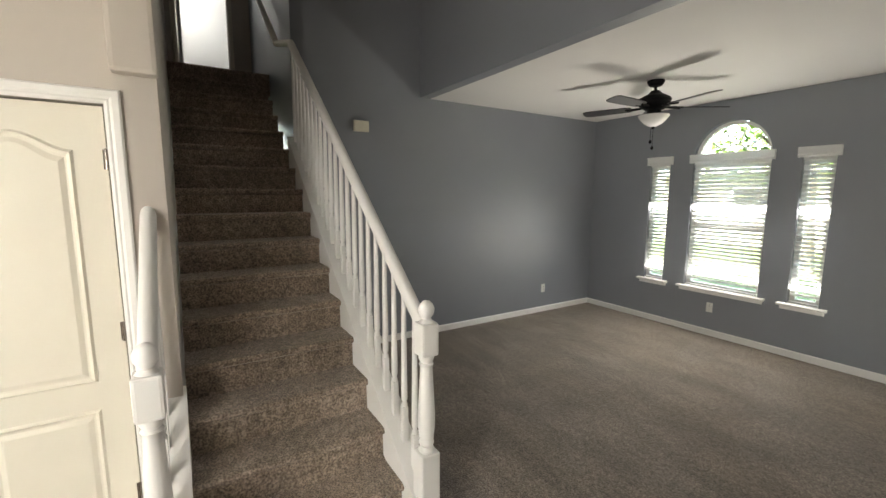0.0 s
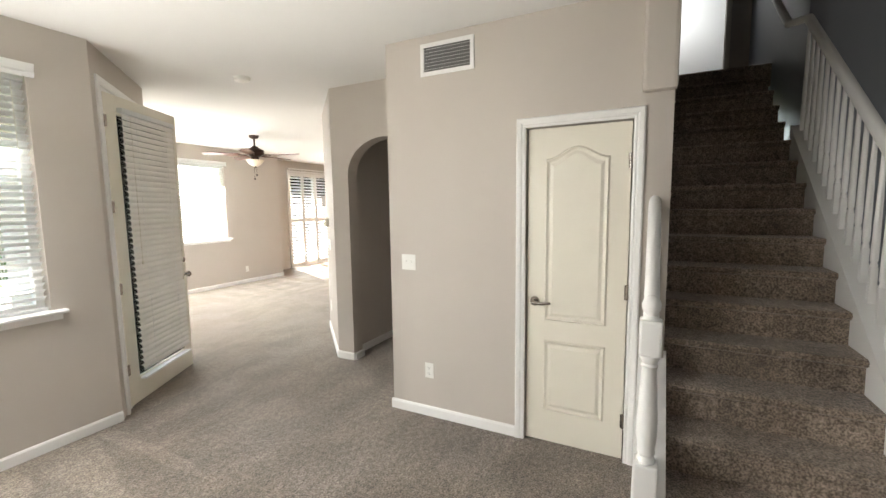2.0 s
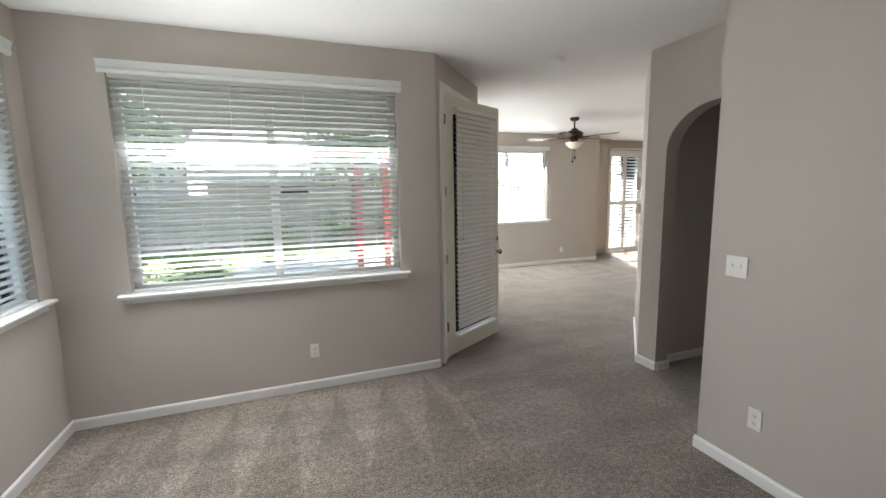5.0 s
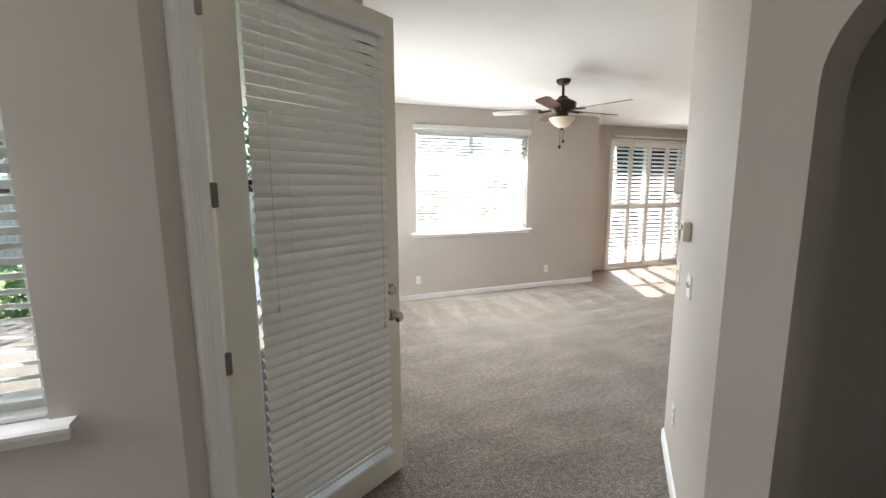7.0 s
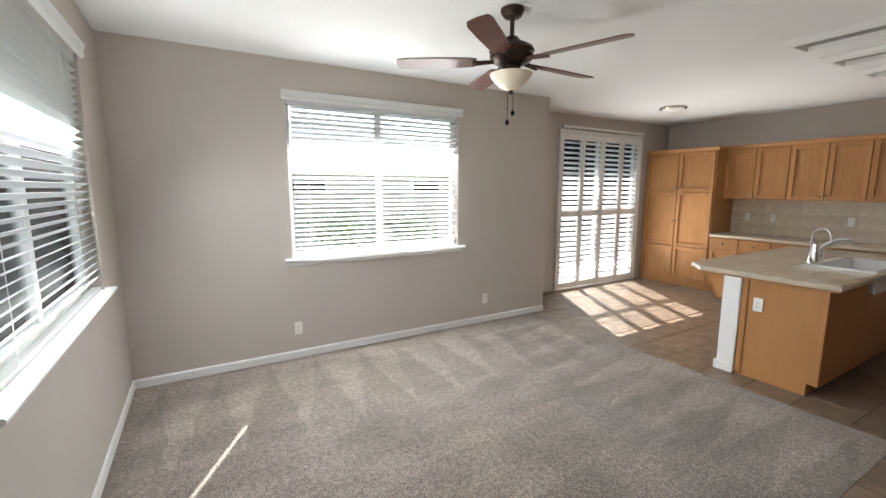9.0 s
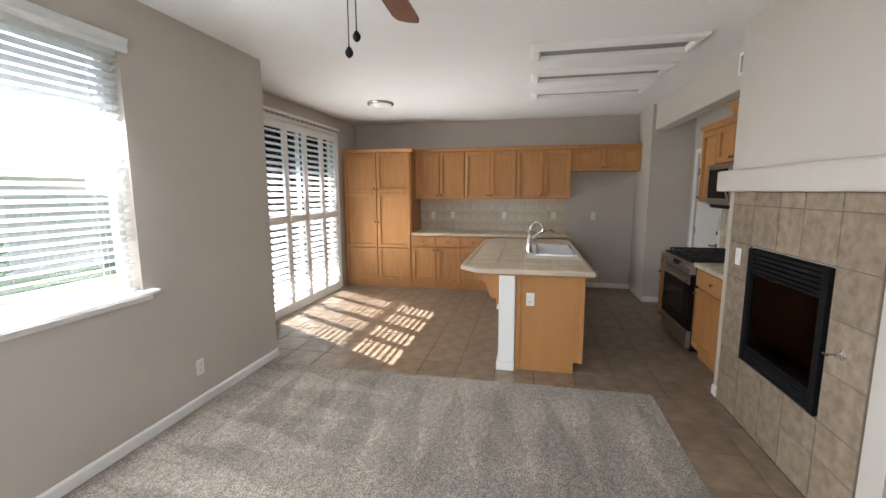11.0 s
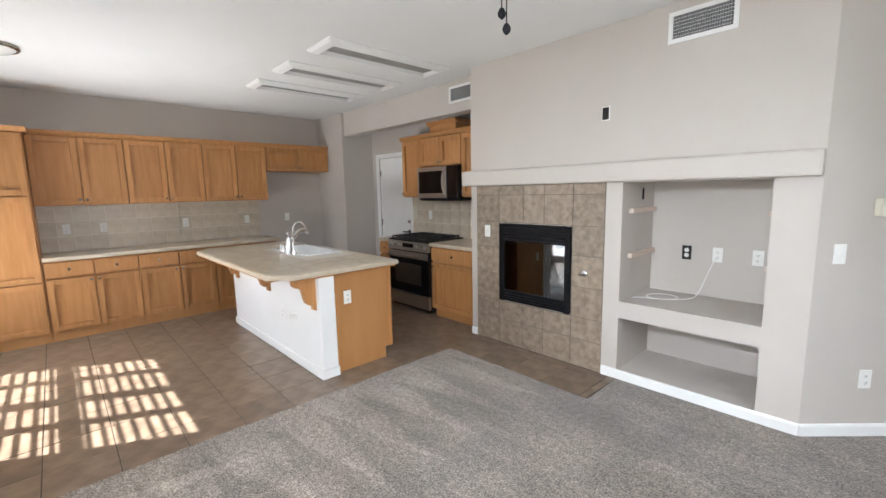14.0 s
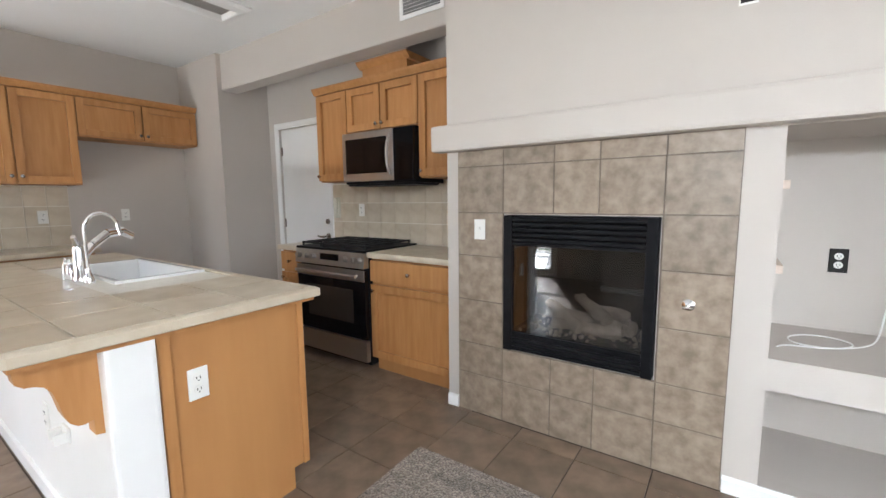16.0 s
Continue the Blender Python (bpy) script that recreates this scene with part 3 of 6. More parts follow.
# ---- blinds and windows ----
def slat_mesh(length, w=0.05, material=None, crown=0.0036):
    bm = bmesh.new()
    prof = [(-w / 2, 0), (-w / 4, crown * 0.77), (0, crown), (w / 4, crown * 0.77), (w / 2, 0), (w / 2, -0.0025), (w / 4, crown * 0.77 - 0.0028), (0, crown - 0.003), (-w / 4, crown * 0.77 - 0.0028), (-w / 2, -0.0025)]
    a = [bm.verts.new((0, d, z)) for d, z in prof]
    b = [bm.verts.new((length, d, z)) for d, z in prof]
    bm.faces.new(a); bm.faces.new(b[::-1])
    for k in range(len(prof)):
        j = (k + 1) % len(prof)
        bm.faces.new((a[k], b[k], b[j], a[j]))
    return done("slat", bm, material or BLIND)


def blind(m, u0, u1, z0, z1, v, tilt, label, valance=True, pitch=0.0445, w=0.05, vz=0.08, cords=(0.18, 0.82), slat_mat=None, crown=0.0036, slit=0.008):
    """A horizontal blind hung in an opening."""
    th = thing("window_blind", label, "blind", m)
    if valance:
        bm = bmesh.new()
        prism(bm, [(0, 0), (0.012, 0), (0.022, 0.02), (0.016, 0.034), (0.026, vz - 0.012), (0.03, vz), (0, vz)], u0 - 0.035, u1 + 0.035, Matrix(((0, 1, 0, 0), (1, 0, 0, 0.012), (0, 0, 1, z1 - 0.015), (0, 0, 0, 1))))
        for u in (u0 - 0.035, u1 + 0.023):
            bx(bm, u, u + 0.012, -0.0, 0.014, z1 - 0.015, z1 - 0.015 + vz)
        part("valance", bm, BLIND, th, "moulded white valance")
    bm = bmesh.new()
    bx(bm, u0 + 0.006, u1 - 0.006, v - 0.022, v + 0.022, z1 - 0.04, z1 - 0.004)
    part("headrail", bm, BLIND, th)
    me = slat_mesh(u1 - u0 - 0.008 - slit, w, slat_mat, crown)
    n = int((z1 - 0.06 - (z0 + 0.045)) / pitch)
    for k in range(n):
        z = z1 - 0.065 - pitch * k
        piece("slat", me, th, pose(u0 + 0.008, v, z, tilt + random.uniform(-2.0, 2.0), random.uniform(-0.05, 0.05), 0))
    bm = bmesh.new()
    bx(bm, u0 + 0.008, u1 - 0.008, v - 0.024, v + 0.024, z0 + 0.008, z0 + 0.026, 0.004)
    part("bottom_rail", bm, BLIND, th)
    for s in cords:
        u = u0 + (u1 - u0) * s
        bm = bmesh.new()
        for d in (-w / 2 * 0.9, w / 2 * 0.9):
            cyl(bm, (u, v + d, z0 + 0.02), (u, v + d, z1 - 0.02), 0.0012, seg=5)
        part("ladder_cord", bm, BLIND, th)
    for u, zt in ((u1 - 0.06, 0.35), (u0 + 0.07, 0.45)):
        bm = bmesh.new()
        cyl(bm, (u, v + 0.034, z1 - 0.05), (u, v + 0.034, z0 + (z1 - z0) * zt), 0.0015, seg=5)
        lathe(bm, [(0.002, 0), (0.006, 0.004), (0.007, 0.02), (0.003, 0.032)], 8, pose(u, v + 0.034, z0 + (z1 - z0) * zt - 0.03))
        part("pull_cord", bm, IVORY, th)
    return th


WN = [0]


def window(m, u0, u1, z0, z1, t=0.14, mull=True, sill=True, label="white vinyl sliding window"):
    WN[0] += 1
    th = thing("window_%d" % WN[0], label, "window", m, "structure")
    f, d0, d1 = 0.045, -t + 0.005, -t + 0.06
    for name, box4 in (("frame_side", (u0, u0 + f, z0, z1)), ("frame_side", (u1 - f, u1, z0, z1)), ("frame_head", (u0 + f, u1 - f, z1 - f, z1)), ("frame_foot", (u0 + f, u1 - f, z0, z0 + f))):
        bm = bmesh.new()
        bx(bm, box4[0], box4[1], d0, d1, box4[2], box4[3], 0.004)
        part(name, bm, TRIM, th)
    us = [u0 + f, u1 - f]
    if mull:
        c = (u0 + u1) / 2
        bm = bmesh.new()
        bx(bm, c - 0.03, c + 0.03, d0 + 0.005, d1 - 0.004, z0 + f, z1 - f, 0.004)
        part("meeting_stile", bm, TRIM, th)
        us = [u0 + f, c - 0.03, c + 0.03, u1 - f]
    for a, b in zip(us[::2], us[1::2]):
        bm = bmesh.new()
        bx(bm, a, b, d0 + 0.025, d0 + 0.030, z0 + f, z1 - f)
        p = part("pane", bm, GLASS, th, "clear glass pane")
        p.visible_shadow = False
    if sill:
        bm = bmesh.new()
        prism(bm, [(-t + 0.06, 0), (0.055, 0), (0.062, -0.008), (0.058, -0.022), (0.05, -0.026), (-t + 0.06, -0.026)], u0 - 0.07, u1 + 0.07, Matrix(((0, 1, 0, 0), (1, 0, 0, 0), (0, 0, 1, z0 + 0.004), (0, 0, 0, 1))))
        bx(bm, u0 - 0.05, u1 + 0.05, 0.001, 0.018, z0 - 0.062, z0 - 0.022)
        part("window_sill", bm, TRIM, th, "white painted sill")
    return th


m = A(0.86, YD, 180)
window(m, 0.34, 2.28, 0.92, 2.41, label="wide white sliding window in the dining area")
blind(m, 0.34, 2.28, 0.92, 2.41, -0.035, 31, "white faux-wood blind, slats open, over the dining window", cords=(0.1, 0.37, 0.63, 0.9))
m = B(XW, YS, 90)
window(m, YD - YS - 1.60, YD - YS - 0.16, 0.95, 2.44, 0.12)
blind(m, YD - YS - 1.60, YD - YS - 0.16, 0.95, 2.44, -0.03, 40, "white faux-wood blind over the side dining window")
m = A(XC, YF, 180)
window(m, XC - 4.79, XC - 2.98, 0.96, 2.40, label="white sliding window in the family room")
blind(m, XC - 4.79, XC - 2.98, 0.96, 2.40, -0.035, 24, "white faux-wood blind, slats open, in the family room", cords=(0.1, 0.5, 0.9), slit=0.05)
m = B(XF, 4.72, 90)
window(m, 0.78, 2.50, 0.96, 2.40, label="white sliding window in the side wall")
blind(m, 0.78, 2.50, 0.96, 2.40, -0.035, 30, "white faux-wood blind over the side window")

# living room windows
m = B(XG, YS, 180)
for a, b in ((2.64, 2.90), (1.05, 1.31)):
    window(m, XG - b, XG - a, 0.56, 2.06, 0.12, False, label="narrow white window in the grey wall")
    blind(m, XG - b, XG - a, 0.56, 2.06, -0.03, 38, "narrow white blind, slats half open", vz=0.1, cords=(0.25, 0.75))
window(m, XG - 2.36, XG - 1.57, 0.56, 2.06, 0.12, False, label="white single-hung window in the grey wall")
bm = bmesh.new()
bx(bm, XG - 2.33, XG - 1.60, -0.10, -0.055, 1.27, 1.33, 0.004)
solo("window_rail", bm, TRIM, "white meeting rail of the hung window", "window rail", "structure", m=m)
blind(m, XG - 2.36, XG - 1.57, 0.56, 2.06, -0.03, 44, "white blind, slats half open, under the arched window", vz=0.1)
# half-round fanlight: the plaster fills the corners above the curve
cx, rr, zb = XG - 1.965, 0.395, 2.10
bm = bmesh.new()
for sg in (-1, 1):
    arc = [(cx + sg * rr * math.cos(a), zb + 0.40 * math.sin(a)) for a in [math.pi / 2 * k / 12 for k in range(13)]]
    for (ua, wa), (ub, wb) in zip(arc, arc[1:]):
        prism(bm, [(ua, wa), (ub, wb), (ub, 2.56), (ua, 2.56)], -0.12, -0.001)
solo("wall_arch_filler", bm, GREY, "grey plaster round the half-round window", "wall", "structure", m=m)
th = thing("window_9", "half-round fanlight with spoke muntins", "window", m, "structure")
bm = bmesh.new()
for k in range(24):
    a0, a1 = math.pi * k / 24, math.pi * (k + 1) / 24
    q = [(cx + R * math.cos(a), zb + R * 1.0 * math.sin(a)) for R, a in ((0.36, a0), (0.395, a0), (0.395, a1), (0.36, a1))]
    prism(bm, q, -0.11, -0.06)
bx(bm, cx - 0.395, cx + 0.395, -0.11, -0.06, zb - 0.04, zb)
part("window_frame", bm, TRIM, th)
for ang in (36, 72, 108, 144):
    bm = bmesh.new()
    cyl(bm, (cx + 0.14 * math.cos(radians(ang)), -0.085, zb + 0.14 * math.sin(radians(ang))), (cx + 0.37 * math.cos(radians(ang)), -0.085, zb + 0.37 * math.sin(radians(ang))), 0.008, seg=8)
    part("muntin", bm, TRIM, th)
bm = bmesh.new()
for k in range(12):
    a0, a1 = math.pi * k / 12, math.pi * (k + 1) / 12
    cyl(bm, (cx + 0.14 * math.cos(a0), -0.085, zb + 0.14 * math.sin(a0)), (cx + 0.14 * math.cos(a1), -0.085, zb + 0.14 * math.sin(a1)), 0.008, seg=8)
part("hub_muntin", bm, TRIM, th)
bm = bmesh.new()
prism(bm, [(cx + 0.37 * math.cos(math.pi * k / 20), zb + 0.37 * math.sin(math.pi * k / 20)) for k in range(21)], -0.092, -0.088)
p = part("pane", bm, GLASS, th)
p.visible_shadow = False

# patio door standing ajar in the angled wall
dm = A(0.86, YD, DDA)
casing(dm @ Matrix.Diagonal((1, -1, 1, 1)), 0.14, DDL - 0.13, 2.47)
bm = bmesh.new()
bx(bm, 0.14, 0.19, 0.0, 0.14, 0, 2.47)
bx(bm, DDL - 0.16, DDL - 0.13, 0.0, 0.14, 0, 2.47)
bx(bm, 0.19, DDL - 0.16, 0.0, 0.14, 2.44, 2.47)
bx(bm, 0.14, DDL - 0.13, 0.0, 0.16, -0.01, 0.015)
solo("door_frame", bm, TRIM, "white painted patio door frame", "door frame", "structure", m=dm)
LEAFW, LEAFH = 0.91, 2.43
th = thing("door_4", "tall cream patio door with a full-height blind, standing ajar", "door", pose(0.985, 3.952, 0.012, 0, 0, 30), "structure")
bm = bmesh.new()
for b4 in ((0, 0.125, 0, LEAFH), (LEAFW - 0.125, LEAFW, 0, LEAFH), (0.125, LEAFW - 0.125, LEAFH - 0.14, LEAFH), (0.125, LEAFW - 0.125, 0, 0.2)):
    bx(bm, b4[0], b4[1], -0.022, 0.022, b4[2], b4[3], 0.002)
part("leaf", bm, CREAM, th)
bm = bmesh.new()
bx(bm, 0.125, LEAFW - 0.125, -0.004, 0.004, 0.2, LEAFH - 0.14)
p = part("pane", bm, GLASS, th)
p.visible_shadow = False
for z in (0.3, 0.95, 1.58, 2.22):
    hinge(th, -0.004, z, -0.03)
for z, r0 in ((0.93, 0.031), (1.07, 0.03)):
    bm = bmesh.new()
    for sg in (-1, 1):
        lathe(bm, [(r0, 0.022), (r0, 0.03), (0.014, 0.036), (0.014, 0.055), (0.026, 0.066), (0.028, 0.085), (0.018, 0.098)] if z < 1 else [(r0, 0.022), (r0, 0.03), (0.024, 0.045), (0.01, 0.047)], 20, Matrix.Translation((LEAFW - 0.065, 0, z)) @ Euler((radians(90 * sg), 0, 0)).to_matrix().to_4x4())
    part("door_knob" if z < 1 else "deadbolt", bm, NICKEL, th, "round satin nickel knob" if z < 1 else "satin nickel deadbolt", True)
bm = bmesh.new()
bx(bm, LEAFW - 0.001, LEAFW + 0.002, -0.012, 0.012, 0.90, 0.96)
part("latch_plate", bm, NICKEL, th)
dbl = blind(th.matrix_world @ Matrix.Diagonal((1, -1, 1, 1)), 0.11, LEAFW - 0.11, 0.17, LEAFH - 0.09, 0.055, -66, "cream faux-wood blind, closed, on the patio door", False, 0.0455, cords=(0.22, 0.78), slat_mat=DOORSLAT, crown=0.015)


# ---- plantation shutters ----
m = A(XK, YK, 180)
u0, u1, zt = XK - 8.93, XK - 7.06, 2.45
th = thing("shutter_frame", "white frame around the plantation shutters", "window frame", m, "structure")
for b4 in ((u0 - 0.05, u0, 0, zt + 0.05), (u1, u1 + 0.05, 0, zt + 0.05), (u0, u1, zt, zt + 0.05), (u0, u1, 0, 0.02)):
    bm = bmesh.new()
    bx(bm, b4[0], b4[1], -0.03, 0.03, b4[2], b4[3], 0.004)
    part("frame_bar", bm, TRIM, th)
pw = (u1 - u0) / 4
lou = slat_mesh(pw - 0.10, 0.085)
lou.materials[0] = LOUVRE
for k in range(4):
    sh = thing("plantation_shutter", "white louvred plantation shutter panel, louvres open", "shutter", m @ pose(u0 + pw * k, 0, 0), group="patio door shutters")
    for nm, b4 in (("stile", (0.003, 0.05, 0.025, zt - 0.004)), ("stile", (pw - 0.05, pw - 0.003, 0.025, zt - 0.004)), ("rail", (0.05, pw - 0.05, 0.025, 0.12)), ("rail", (0.05, pw - 0.05, 1.18, 1.27)), ("rail", (0.05, pw - 0.05, zt - 0.1, zt - 0.004))):
        bm = bmesh.new()
        bx(bm, b4[0], b4[1], -0.016, 0.016, b4[2], b4[3], 0.003)
        part(nm, bm, TRIM, sh)
    for a, b in ((0.12, 1.18), (1.27, zt - 0.1)):
        nn = int((b - a) / 0.077)
        for q in range(nn):
            piece("louvre", lou, sh, pose(0.05, 0, a + (q + 0.5) * (b - a) / nn, -30 + random.uniform(-2, 2), 0, 0))
th = thing("sliding_patio_door", "white framed sliding glass patio door", "door", m, "structure")
for b4 in ((u0, u0 + 0.05, 0.02, zt), (u1 - 0.05, u1, 0.02, zt), ((u0 + u1) / 2 - 0.03, (u0 + u1) / 2 + 0.03, 0.02, zt), (u0 + .05, u1 - .05, zt - 0.05, zt), (u0 + .05, u1 - .05, 0.02, 0.07)):
    bm = bmesh.new()
    bx(bm, b4[0], b4[1], -0.13, -0.09, b4[2], b4[3], 0.003)
    part("frame_bar", bm, TRIM, th)
bm = bmesh.new()
bx(bm, u0 + 0.05, u1 - 0.05, -0.112, -0.107, 0.07, zt - 0.05)
p = part("pane", bm, GLASS, th)
p.visible_shadow = False


th = thing("curtain_track", "white vertical blind track with empty carrier clips above the shutters", "curtain track", m)
bm = bmesh.new()
bx(bm, u0 - 0.02, u1 + 0.04, 0.032, 0.075, 2.515, 2.55, 0.004)
part("rail", bm, TRIM, th)
bm = bmesh.new()
bx(bm, -0.004, 0.004, -0.008, 0.008, -0.03, 0.0)
clip = done("carrier_clip", bm, STEEL)
for k in range(17):
    piece("carrier_clip", clip, th, pose(u0 + 0.05 + 0.11 * k, 0.054, 2.516))


# ---- stairs ----
RISE, RUN, SX = 0.19, 0.24, 1.38
YL_, YR_ = 0.19, -0.74
stairs = thing("staircase", "straight staircase covered in brown carpet", "staircase", kind="structure")
for n in range(1, 17):
    x = SX + RUN * (n - 1)
    z = RISE * n
    bm = bmesh.new()
    run = RUN if n < 16 else 0.12
    pr = [(x + 0.012, z - RISE - 0.02), (x + 0.02, z - 0.05), (x - 0.006, z - 0.035), (x - 0.012, z - 0.016), (x - 0.002, z - 0.003), (x + 0.02, z), (x + run + 0.05, z), (x + run + 0.05, z - RISE - 0.02)]
    prism(bm, pr, YR_, YL_)
    part("carpeted_step", bm, CARPET_S, stairs, smooth=False)
tan = RISE / RUN


def stringer(y0, y1, x0, x1, label):
    bm = bmesh.new()
    zf = lambda x: (x - SX) * tan + 0.27
    prism(bm, [(x0, 0), (x1, max(0, zf(x1) - 0.75)), (x1, zf(x1)), (x0, zf(x0))], y0, y1)
    st = solo("stair_stringer", bm, TRIM, label, "stringer", "structure")
    return st


stringer(-0.86, -0.735, 1.27, XG + 0.02, "white painted stair stringer under the balusters")
stringer(0.185, 0.33, 1.27, 1.95, "short white painted stringer beside the closet")

NEWEL = [(0.0, 1.185), (0.018, 1.180), (0.032, 1.165), (0.039, 1.145), (0.036, 1.122), (0.024, 1.104), (0.02, 1.098), (0.028, 1.09), (0.036, 1.08)]


def newel(x, y):
    th = thing("newel_post", "white turned newel post with a ball top", "newel post", pose(x, y, 0), "structure", "stair newels")
    bm = bmesh.new()
    lathe(bm, NEWEL[::-1], 24)
    part("ball_cap", bm, TRIM, th, smooth=True)
    bm = bmesh.new()
    bx(bm, -0.045, 0.045, -0.045, 0.045, 0.92, 1.08, 0.012)
    part("upper_block", bm, TRIM, th)
    bm = bmesh.new()
    lathe(bm, [(0.036, 0.43), (0.04, 0.44), (0.03, 0.46), (0.038, 0.475), (0.034, 0.49), (0.041, 0.55), (0.042, 0.62), (0.034, 0.78), (0.029, 0.86), (0.036, 0.875), (0.028, 0.885), (0.038, 0.905), (0.036, 0.92)], 24)
    part("turned_shaft", bm, TRIM, th, smooth=True)
    bm = bmesh.new()
    bx(bm, -0.05, 0.05, -0.05, 0.05, 0.0, 0.43, 0.01)
    part("base_block", bm, TRIM, th)


newel(1.25, -0.80)
newel(1.25, 0.275)


def baluster_mesh(h):
    bm = bmesh.new()
    s = 0.016
    bx(bm, -s, s, -s, s, 0, 0.20, 0.002)
    lathe(bm, [(0.015, 0.20), (0.018, 0.21), (0.012, 0.225), (0.017, 0.24), (0.0175, 0.30), (0.0125, h - 0.12), (0.011, h)], 10)
    return done("baluster", bm, TRIM, True)


def railing(y, x0, x1, z0, name, label, bal):
    th = thing(name, label, "railing", kind="structure")
    bm = bmesh.new()
    a, b = Vector((x0, y, z0)), Vector((x1, y, z0 + (x1 - x0) * tan))
    L = (b - a).length
    prof = [(-0.028, -0.022), (-0.032, 0.0), (-0.024, 0.022), (-0.010, 0.032), (0.010, 0.032), (0.024, 0.022), (0.032, 0.0), (0.028, -0.022)]
    ang = math.atan(tan)
    for_ = Matrix.Translation(a) @ Matrix.Rotation(-ang, 4, "Y")
    p = [bm.verts.new(for_ @ Vector((0, u, w))) for u, w in prof]
    q = [bm.verts.new(for_ @ Vector((L, u, w))) for u, w in prof]
    bm.faces.new(p); bm.faces.new(q[::-1])
    for k in range(len(prof)):
        j = (k + 1) % len(prof)
        bm.faces.new((p[k], q[k], q[j], p[j]))
    part("handrail", bm, TRIM, th, "white rounded handrail", True)
    x = x0 + 0.10
    h = z0 - ((x0 - SX) * tan + 0.27) - 0.02
    me = baluster_mesh(h)
    while bal and x < x1 - 0.03:
        piece("baluster", me, th, pose(x, y, (x - SX) * tan + 0.262))
        x += 0.12
    return th


rr_ = railing(-0.80, 1.27, XG, 1.045, "stair_balustrade", "white wooden balustrade with turned balusters", True)
railing(0.275, 1.27, 1.93, 1.07, "short_balustrade", "short white balustrade meeting the closet wall", True)
# rail goes on along the upper wall
bm = bmesh.new()
za = 1.045 + (XG - 1.27) * tan
for a, b in (((XG, -0.80, za), (XG + 0.14, -0.70, za + 0.02)), ((XG + 0.14, -0.70, za + 0.02), (XG + 1.5, -0.70, za + 0.02 + 1.36 * tan))):
    cyl(bm, a, b, 0.03, seg=12)
solo("wall_handrail", bm, TRIM, "white handrail fixed to the upper stair wall", "handrail", "structure", smooth=True)
bm = bmesh.new()
bx(bm, -0.08, 0.08, 0, 0.045, -0.055, 0.055, 0.008)
solo("door_chime", bm, IVORY, "ivory door chime box on the grey wall", "door chime", m=B(XG, -1.46, -90, 2.36) @ pose(0, 0, 0))


# ---- ceiling fans ----
def fan(x, y, label, body, blade_m, bowl_m, start, drop, span=1.0):
    th = thing("ceiling_fan", label, "ceiling fan", pose(x, y, H))
    bm = bmesh.new()
    lathe(bm, [(0.0, 0.0), (0.075, -0.001), (0.075, -0.02), (0.055, -0.05), (0.02, -0.06), (0.0, -0.06)], 24)
    part("canopy", bm, body, th, smooth=True)
    bm = bmesh.new()
    cyl(bm, (0, 0, -0.05), (0, 0, -drop), 0.014)
    part("downrod", bm, body, th, smooth=True)
    d = -drop
    bm = bmesh.new()
    lathe(bm, [(0.0, d + 0.03), (0.04, d + 0.025), (0.06, d), (0.10, d - 0.02), (0.135, d - 0.04), (0.145, d - 0.06), (0.135, d - 0.075), (0.14, d - 0.09), (0.13, d - 0.115), (0.09, d - 0.14), (0.06, d - 0.15), (0.06, d - 0.185), (0.08, d - 0.195), (0.0, d - 0.197)], 32)
    part("motor_housing", bm, body, th, smooth=True)
    for k in range(5):
        ang = start + 72 * k
        mm = Matrix.Rotation(radians(ang), 4, "Z")
        bm = bmesh.new()
        tilt = Matrix.Rotation(radians(11), 4, "X")
        out = [(u * span, w) for u, w in ((0.20, -0.045), (0.24, -0.058), (0.45, -0.066), (0.62, -0.068), (0.66, -0.055), (0.672, 0), (0.66, 0.055), (0.62, 0.068), (0.45, 0.066), (0.24, 0.058), (0.20, 0.045))]
        t0 = [bm.verts.new(mm @ Matrix.Translation((0, 0, d - 0.12)) @ tilt @ Vector((u, w, 0.004))) for u, w in out]
        t1 = [bm.verts.new(mm @ Matrix.Translation((0, 0, d - 0.12)) @ tilt @ Vector((u, w, -0.004))) for u, w in out]
        bm.faces.new(t0); bm.faces.new(t1[::-1])
        for q in range(len(out)):
            j = (q + 1) % len(out)
            bm.faces.new((t0[q], t1[q], t1[j], t0[j]))
        bl = part("blade", bm, blade_m, th)
        for s in (-1, 1):
            bm = bmesh.new()
            cyl(bm, mm @ Vector((0.10, s * 0.012, d - 0.12)), mm @ Vector((0.25, s * 0.03, d - 0.128)), 0.008, seg=8)
            part("blade_iron", bm, body, bl)
    bm = bmesh.new()
    lathe(bm, [(0.0, d - 0.30), (0.03, d - 0.298), (0.075, d - 0.275), (0.11, d - 0.24), (0.135, d - 0.205), (0.137, d - 0.197), (0.05, d - 0.196)], 32)
    part("glass_bowl", bm, bowl_m, th, "frosted glass light bowl", True)
    bm = bmesh.new()
    lathe(bm, [(0.0, d - 0.325), (0.012, d - 0.318), (0.016, d - 0.305), (0.012, d - 0.296)], 12)
    part("finial", bm, body, th, smooth=True)
    for (px, py, ln) in ((0.02, 0.0, 0.11), (-0.012, 0.015, 0.17)):
        bm = bmesh.new()
        cyl(bm, (px, py, d - 0.31), (px, py, d - 0.31 - ln), 0.002, seg=6)
        lathe(bm, [(0.003, 0.0), (0.012, 0.008), (0.014, 0.02), (0.008, 0.032), (0.003, 0.036)], 10, Matrix.Translation((px, py, d - 0.345 - ln)))
        part("pull_chain", bm, BLACK, th, smooth=True)


